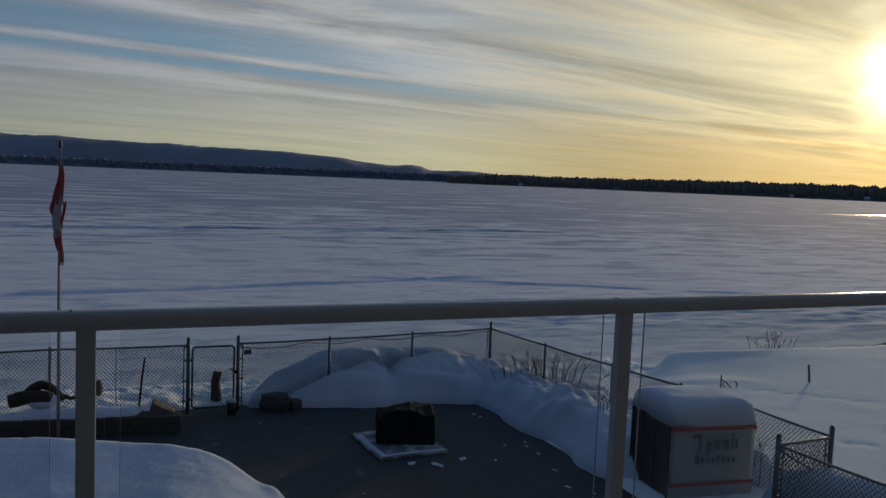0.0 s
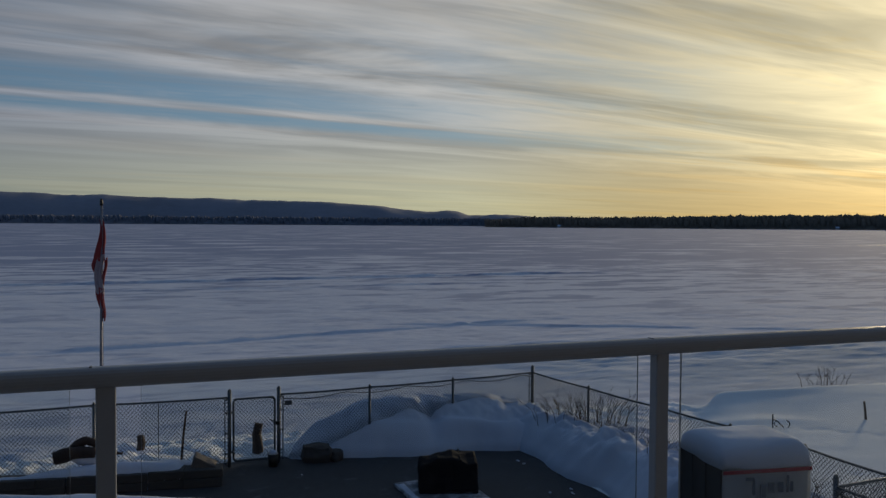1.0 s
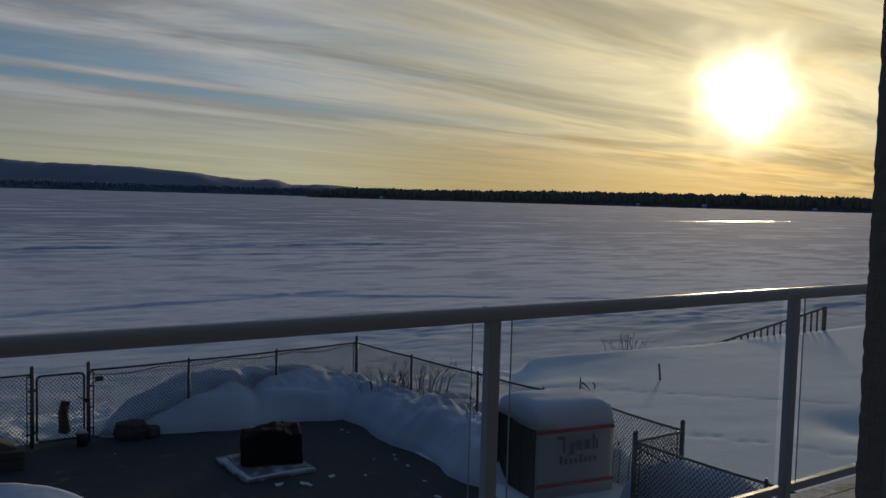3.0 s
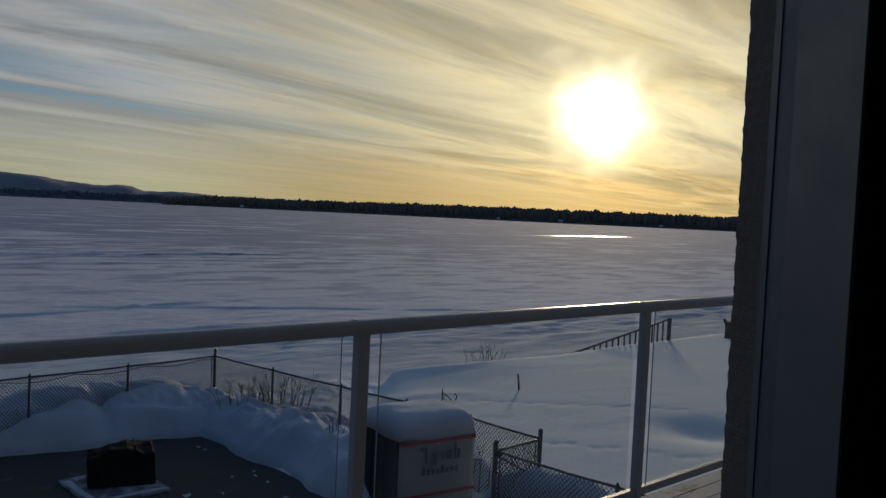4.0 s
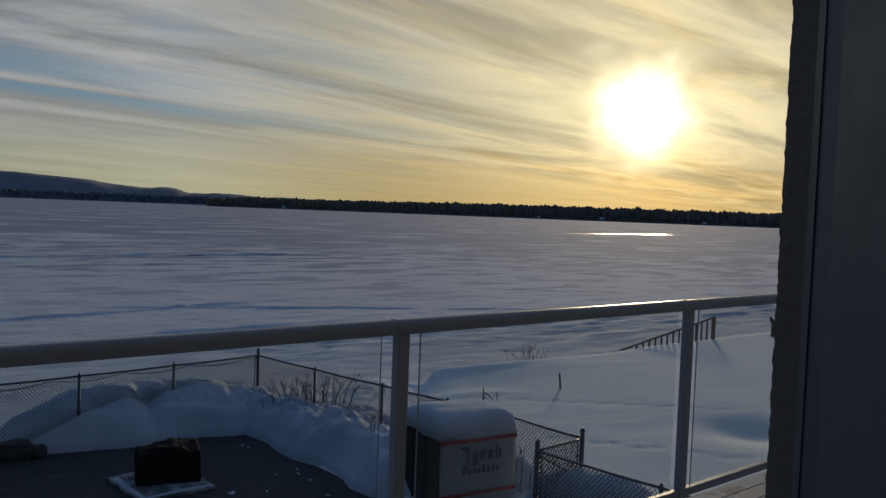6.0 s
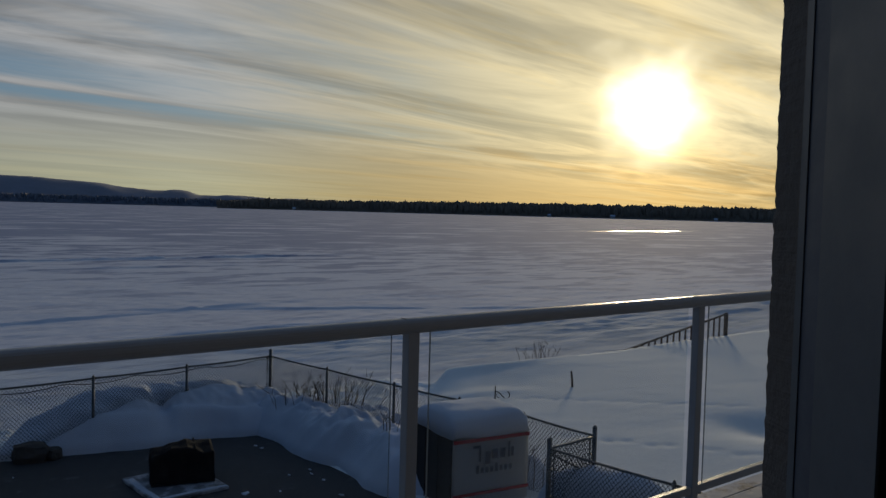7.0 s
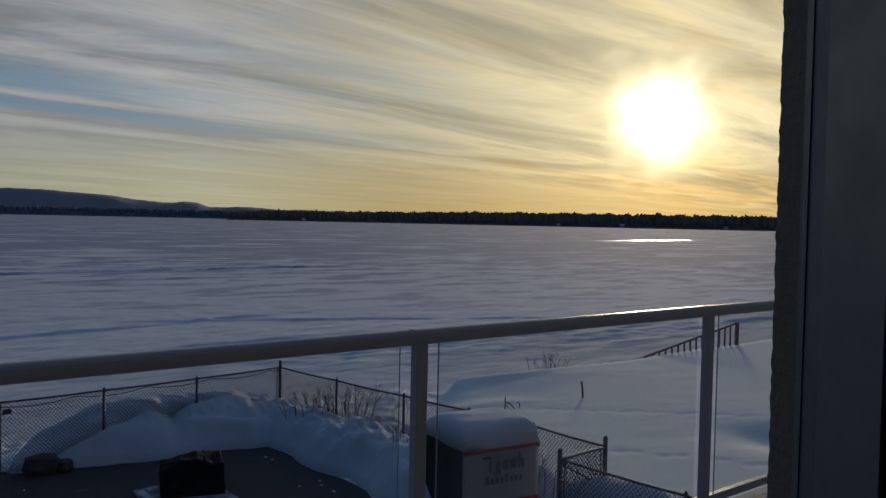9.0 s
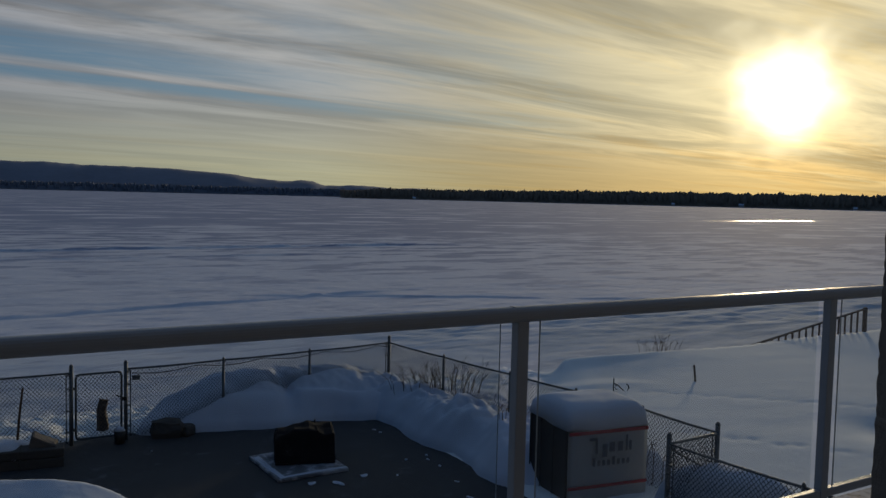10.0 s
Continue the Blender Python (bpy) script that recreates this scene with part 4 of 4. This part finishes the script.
# ---- flag on its pole ----
def flag_pole():
    ob = thing("flag_pole", (-6.20, 13.10, 0), "slender weathered flag pole with a limp red and white flag", "flag pole")
    part("pole", tube([(0, 0, 0), (0, 0, 2.4), (0.02, 0, 4.98)], 0.026, 12, taper=0.7), POLE, ob, smooth=True)
    part("finial", tube([(0.02, 0, 4.96), (0.02, 0, 5.0), (0.02, 0, 5.05), (0.02, 0, 5.07)], 0.030, 10, taper=0.6), IRON, ob, smooth=True)
    # cloth hanging in folds: an upper red end, a white middle, a lower red end
    part("halyard", tube([(0.045, -0.02, 4.9), (0.045, -0.02, 1.2)], 0.004, 5), POLE, ob)

    def cloth(name, z0, z1, w0, w1, shift, mat, seed, label):
        rows, cols = 16, 22
        bm = bmesh.new()
        grid = []
        for j in range(rows + 1):
            f = j / rows
            z = z0 + (z1 - z0) * f
            w = w0 + (w1 - w0) * f
            row = []
            for i in range(cols + 1):
                a = 2 * math.pi * i / cols
                r = 0.32 + 0.14 * math.sin(3 * a + seed + f * 1.3) + 0.10 * math.sin(5 * a - seed * 2 + f * 2)
                row.append(bm.verts.new((shift + w * r * math.cos(a) + 0.03 * math.sin(f * 4 + seed), w * 0.75 * r * math.sin(a), z + 0.03 * math.sin(2 * a + seed))))
            grid.append(row)
        for r0, r1 in zip(grid, grid[1:]):
            for i in range(cols):
                bm.faces.new((r0[i], r0[i + 1], r1[i + 1], r1[i]))
        bmesh.ops.remove_doubles(bm, verts=bm.verts[:], dist=0.0005)
        return part(name, bm, mat, ob, label, True)

    cloth("flag_cloth", 4.72, 4.08, 0.06, 0.185, 0.0, FLAG_RED, 0.4, "red end of the limp flag")
    cloth("flag_cloth", 4.16, 3.88, 0.12, 0.10, -0.07, FLAG_RED, 1.9, "red fold of the limp flag")
    cloth("flag_cloth", 4.14, 3.54, 0.13, 0.15, 0.0, FLAG_WHITE, 2.6, "white middle of the limp flag")
    cloth("flag_cloth", 4.10, 3.64, 0.06, 0.07, 0.06, FLAG_RED, 0.9, "red fold of the limp flag")
    cloth("flag_cloth", 3.60, 3.10, 0.15, 0.05, 0.02, FLAG_RED, 4.4, "red lower end of the limp flag")


flag_pole()


# ---- dry shrubs ----
def shrub(at, width, tall, stems, seed, label):
    rnd = random.Random(seed)
    ob = thing("shrub", at, label, "shrub", "dry shrubs in the snow")
    bm, fine = bmesh.new(), bmesh.new()
    for _ in range(stems):
        x, y = rnd.gauss(0, width * 0.30), rnd.gauss(0, 0.18)
        lean = x * 0.45 + rnd.uniform(-0.14, 0.14)
        h = tall * rnd.uniform(0.45, 1.0)
        pts = [(x, y, -0.3), (x + lean * 0.4, y, h * 0.5), (x + lean, y + rnd.uniform(-.1, .1), h)]
        tube(pts, rnd.uniform(0.006, 0.0095), 4, bm, 0.45)
        for _ in range(3):
            f = rnd.uniform(0.3, 0.9)
            p = Vector(pts[1]).lerp(Vector(pts[2]), f)
            tube([p, p + Vector((rnd.uniform(-.16, .16), rnd.uniform(-.1, .1), rnd.uniform(0.05, 0.22)))], 0.004, 3, fine, 0.5)
    tagged(part("stem", bm, TWIG, ob), kind="stuff")
    tagged(part("twig", fine, TWIG, ob), kind="stuff")


shrub((2.35, 17.35, 0.50), 1.25, 0.66, 44, 1, "dry leafless brown shrub beside the chain link fence")
shrub((1.6, 17.3, 0.55), 0.6, 0.5, 12, 2, "thin dry stalks beside the chain link fence")
shrub((9.75, 23.9, 0.10), 0.95, 0.62, 20, 3, "dry leafless shrub on the snowy shore edge")
shrub((2.9, 14.4, 0.80), 0.5, 0.22, 4, 4, "few bare twigs poking from the snow bank")
shrub((4.95, 12.55, 0.35), 0.3, 0.55, 12, 5, "withered brown plant beside the wrapped box")


# ---- hook, stair rail, mound ----
hook = thing("garden_hook", (6.55, 18.93, 0.13), "black wrought iron garden hook half buried in snow", "hook", turn=10)
part("shaft", tube([(0, 0, -0.3), (0, 0, 0.32)], 0.016, 8), IRON, hook)
curl = [(0.0, 0, 0.20)] + [(0.10 + 0.10 * t, 0, 0.17 - 0.10 * t) for t in (0.0, 0.5, 1.0)] + [(0.32 + 0.09 * math.cos(radians(a)), 0, 0.08 + 0.09 * math.sin(radians(a))) for a in range(200, 460, 20)]
part("arm", tube(curl, 0.013, 6), IRON, hook)
part("scroll", tube([(0.10 + 0.06 * math.cos(radians(a)), 0, 0.10 + 0.06 * math.sin(radians(a))) for a in range(0, 300, 20)], 0.010, 6), IRON, hook)

HI, LO = Vector((19.15, 28.05, 0.98)), Vector((13.55, 25.97, -0.06))
stair = thing("stair_rail", (0, 0, 0), "dark wooden stair rail with balusters going down to the lake", "railing")
part("handrail", box(((HI - LO).length, 0.09, 0.05), (HI + LO) / 2, 0.008, (HI - LO).to_track_quat("X", "Z").to_matrix().to_4x4()), WOOD, stair)
for i in range(17):
    p = LO.lerp(HI, (i + 0.4) / 17.6)
    part("baluster", box((0.05, 0.05, 0.95), (p.x, p.y, p.z - 0.48)), WOOD, stair)
part("newel_post", box((0.12, 0.12, 1.5), (HI.x, HI.y, HI.z - 0.70), 0.01), WOOD, stair)
old_stump = thing("stump", (22.45, 28.5, 0.0), "dark weathered tree stump standing in the snow", "stump")
part("body", roughen(tube([(0, 0, -0.2), (0, 0, 0.25), (0, 0, 0.55), (0, 0, 0.82)], 0.27, 14, taper=0.85), 0.09, 3), BARK, old_stump)
part("limb", roughen(tube([(0.05, 0, 0.6), (-0.25, 0, 0.8), (-0.36, 0, 0.95)], 0.10, 9, taper=0.5), 0.04, 5), BARK, old_stump)


def mound(x, y):
    u, v = (x - 5.62) * 0.76 - (y - 10.95) * 0.65, (x - 5.62) * 0.65 + (y - 10.95) * 0.76
    r = np.sqrt((u / 1.15) ** 2 + (v / 0.55) ** 2)
    h = 0.95 * np.sqrt(np.clip(1 - r ** 3.0, 0, 1)) + 0.08 * field(x * 2, y * 2, 2)
    return h - 0.3 * (1 - step(h, 0.02, 0.1))


ob = sheet("snow_mound", np.arange(4.2, 7.2, 0.06), np.arange(9.4, 12.4, 0.06), mound, SNOW)
tagged(ob, "rounded grey mound of snow behind the fence", "snow mound", "snow banks round the patio")


# ---- deck and its glass railing ----
DECK_Z = 2.88
RD = Vector((2.0, 0.9, 0)).normalized()
RN = Vector((-RD.y, RD.x, 0))
POST_B = Vector((0.82, 3.53, 0))
GAP = 2.17
RAIL_TOP = 4.7 - 0.48
turn24 = math.degrees(math.atan2(RD.y, RD.x))

railing = thing("deck_railing", (POST_B.x, POST_B.y, DECK_Z), "grey aluminium deck railing with clear glass panels", "railing", turn=turn24)
h = RAIL_TOP - DECK_Z
STANDS = (-4.25, -2.138, 0.012, 2.236, 4.42)
for k in STANDS:
    part("post", box((0.062, 0.052, h - 0.05), (k, 0, (h - 0.05) / 2), 0.006), RAIL, railing)
    part("base_plate", box((0.12, 0.12, 0.012), (k, 0, 0.006), 0.003), RAIL, railing)
# top rail: a rounded hollow section in lengths that meet over the posts
for a, b in zip(STANDS, STANDS[1:]):
    mid, long = (a + b) / 2, b - a
    part("top_rail", bar((long - 0.0006, 0.082, 0.068), (mid - 0.045, 0, h - 0.034), 0.029), RAIL, railing)
    part("bottom_rail", box((long - 0.064, 0.042, 0.05), (mid, 0, 0.13), 0.006), RAIL, railing)
    part("joint_sleeve", bar((0.036, 0.0805, 0.0665), (a - 0.045, 0, h - 0.0342), 0.029), RAIL, railing)
    part("joint_cap", box((0.008, 0.030, 0.006), (a - 0.045, 0, h - 0.001), 0.001), GALV, railing)
    pane = part("glass_pane", box((long - 0.22, 0.006, h - 0.20), (mid, 0, 0.15 + (h - 0.20) / 2)), GLASS, railing, "clear glass panel")
    pane.visible_shadow = False
    for s in (-1, 1):
        if s > 0 and 0 < a < 1:
            continue          # this edge sits inside the post's channel
        thin = s > 0 or a < -2.0
        part("edge", box((0.0010 if thin else 0.0032, 0.007, h - 0.20), (mid + s * (long / 2 - 0.108), 0, 0.15 + (h - 0.20) / 2)), EDGE, pane, "dark glass edge")

deck = thing("deck", (POST_B.x, POST_B.y, DECK_Z), "raised timber deck dusted with snow", "deck", turn=turn24)
for i in range(25):
    part("board", box((9.6, 0.135, 0.035), (0.6, 0.075 - i * 0.14, -0.020), 0.004), DECK, deck)
part("fascia", box((9.6, 0.035, 0.20), (0.6, 0.165, -0.14), 0.004), DECK, deck)
for k in (-1.8, 0.2, 2.2):
    part("support_post", box((0.14, 0.14, DECK_Z - 0.1), (k * GAP, -0.25, -(DECK_Z - 0.1) / 2 - 0.05), 0.01), WOOD, deck)
part("beam", box((9.6, 0.14, 0.2), (0.6, -0.25, -0.14), 0.006), WOOD, deck)


# ---- house wall with the wide window, and the dark room behind it ----
def wall_at(s, n, z=0.0):
    """s along the wall, n outwards."""
    return Vector((RD.x * s + RN.x * n, RD.y * s + RN.y * n, z))


def extrude(name, outline, z0, z1, mat, parent=None, label="", rough=0.0, cuts=1):
    bm = bmesh.new()
    rings = []
    for j in range(cuts + 1):
        z = z0 + (z1 - z0) * j / cuts
        ring = []
        for s, n in outline:
            p = wall_at(s, n, z)
            if rough:
                p += noise.noise_vector(Vector((s * 90, n * 90, z * 140))) * rough + noise.noise_vector(Vector((s * 40, n * 40, z * 50))) * rough * 0.25
            ring.append(bm.verts.new(p))
        rings.append(ring)
    m = len(outline)
    for r0, r1 in zip(rings, rings[1:]):
        for i in range(m):
            bm.faces.new((r0[i], r0[(i + 1) % m], r1[(i + 1) % m], r1[i]))
    bm.faces.new(list(reversed(rings[0])))
    bm.faces.new(rings[-1])
    bmesh.ops.recalc_face_normals(bm, faces=bm.faces[:])
    ob = link(name, bm, mat)
    if parent:
        ob.parent = parent
    if label:
        tagged(ob, label)
    return ob


Z0, Z1, FLOOR, CEIL = 3.12, 5.25, 2.98, 5.50
J_IN, J_OUT = (0.5248, 0.1915), (0.6443, 0.3351)


def between(f, out=0.0):
    return (J_IN[0] + (J_OUT[0] - J_IN[0]) * f + out, J_IN[1] + (J_OUT[1] - J_IN[1]) * f)


LEFT = -2.2
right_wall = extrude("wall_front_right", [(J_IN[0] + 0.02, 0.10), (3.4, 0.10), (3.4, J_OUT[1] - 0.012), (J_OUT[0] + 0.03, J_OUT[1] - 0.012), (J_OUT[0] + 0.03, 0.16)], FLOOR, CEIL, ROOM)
tagged(right_wall, "dark interior wall beside the wide window", "wall", kind="structure")
# the rough stucco edge outside
edge = extrude("wall_outside", [between(0.737, 0.004), (J_OUT[0] + 0.03, between(0.737)[1]), (J_OUT[0] + 0.03, J_OUT[1] - 0.012), (3.4, J_OUT[1] - 0.012), (3.4, J_OUT[1]), (J_OUT[0] + 0.3, J_OUT[1]), J_OUT], FLOOR, CEIL, STUCCO, rough=0.0013, cuts=900)
tagged(edge, "rough brown stucco edge of the house wall", "wall", kind="structure")
window = thing("window_1", (0, 0, 0), "wide window with a grey vinyl frame", "window")
window["kind"] = "structure"
extrude("window_frame", [between(0.035, 0.003), between(0.045), (J_OUT[0] + 0.03, between(0.045)[1]), (J_OUT[0] + 0.03, between(0.53)[1]), between(0.53)], Z0, Z1, FRAME, window, "grey vinyl jamb")
extrude("gasket", [between(0.53, 0.0015), (J_OUT[0] + 0.03, between(0.53)[1]), (J_OUT[0] + 0.03, between(0.68)[1]), between(0.68, 0.0015)], Z0, Z1, SEAL, window, "dark blue grey seal in the groove")
extrude("window_frame", [between(0.68, 0.0), (J_OUT[0] + 0.03, between(0.68)[1]), (J_OUT[0] + 0.03, between(0.735)[1]), between(0.735, -0.001)], Z0, Z1, FRAME, window, "narrow vinyl bead")
N0, N1 = J_IN[1] - 0.02, J_OUT[1]
extrude("window_frame", [(LEFT, N0), (LEFT + 0.06, N0), (LEFT + 0.06, N1), (LEFT, N1)], Z0, Z1, FRAME, window)
extrude("window_sill", [(LEFT, N0), (J_OUT[0], N0), (J_OUT[0], N1), (LEFT, N1)], Z0 - 0.05, Z0, FRAME, window)
extrude("window_head", [(LEFT, N0), (J_OUT[0], N0), (J_OUT[0], N1), (LEFT, N1)], Z1, Z1 + 0.05, FRAME, window)
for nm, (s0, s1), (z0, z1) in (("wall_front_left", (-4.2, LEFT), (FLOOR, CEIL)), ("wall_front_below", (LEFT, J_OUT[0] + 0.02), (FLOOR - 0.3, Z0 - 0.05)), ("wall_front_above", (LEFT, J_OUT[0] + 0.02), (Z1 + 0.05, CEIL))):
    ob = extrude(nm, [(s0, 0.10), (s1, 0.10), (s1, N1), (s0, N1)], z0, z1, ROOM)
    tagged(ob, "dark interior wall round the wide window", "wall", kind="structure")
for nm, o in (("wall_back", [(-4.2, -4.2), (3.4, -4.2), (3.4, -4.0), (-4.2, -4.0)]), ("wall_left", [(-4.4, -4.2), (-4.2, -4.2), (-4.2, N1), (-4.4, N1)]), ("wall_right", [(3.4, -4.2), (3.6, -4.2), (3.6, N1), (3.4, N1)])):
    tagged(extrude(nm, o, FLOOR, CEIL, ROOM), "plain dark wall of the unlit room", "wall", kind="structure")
room = [(-4.4, -4.2), (3.6, -4.2), (3.6, N1), (-4.4, N1)]
tagged(extrude("floor", room, FLOOR - 0.15, FLOOR - 0.004, ROOM), "dark floor of the unlit room", "floor", kind="structure")
tagged(extrude("ceiling", room, CEIL, CEIL + 0.15, ROOM), "plain ceiling of the unlit room", "ceiling", kind="structure")

# added house front, seen only in reflections, keeps bright sky out of the glass
for nm, o, z0, z1 in (("wall_front_lower", [(-16.0, N1 - 0.3), (16.0, N1 - 0.3), (16.0, N1), (-16.0, N1)], -0.2, FLOOR - 0.31), ("wall_front_upper", [(-16.0, N1 - 0.3), (16.0, N1 - 0.3), (16.0, N1), (-16.0, N1)], CEIL + 0.16, 9.0),
                      ("wall_front_west", [(-16.0, N1 - 0.3), (-4.42, N1 - 0.3), (-4.42, N1), (-16.0, N1)], FLOOR - 0.3, CEIL + 0.15), ("wall_front_east", [(3.62, N1 - 0.3), (16.0, N1 - 0.3), (16.0, N1), (3.62, N1)], FLOOR - 0.3, CEIL + 0.15)):
    tagged(extrude(nm, o, z0, z1, SIDE_WALL), "unseen grey blue house front added to block sky reflections", "wall", kind="structure")
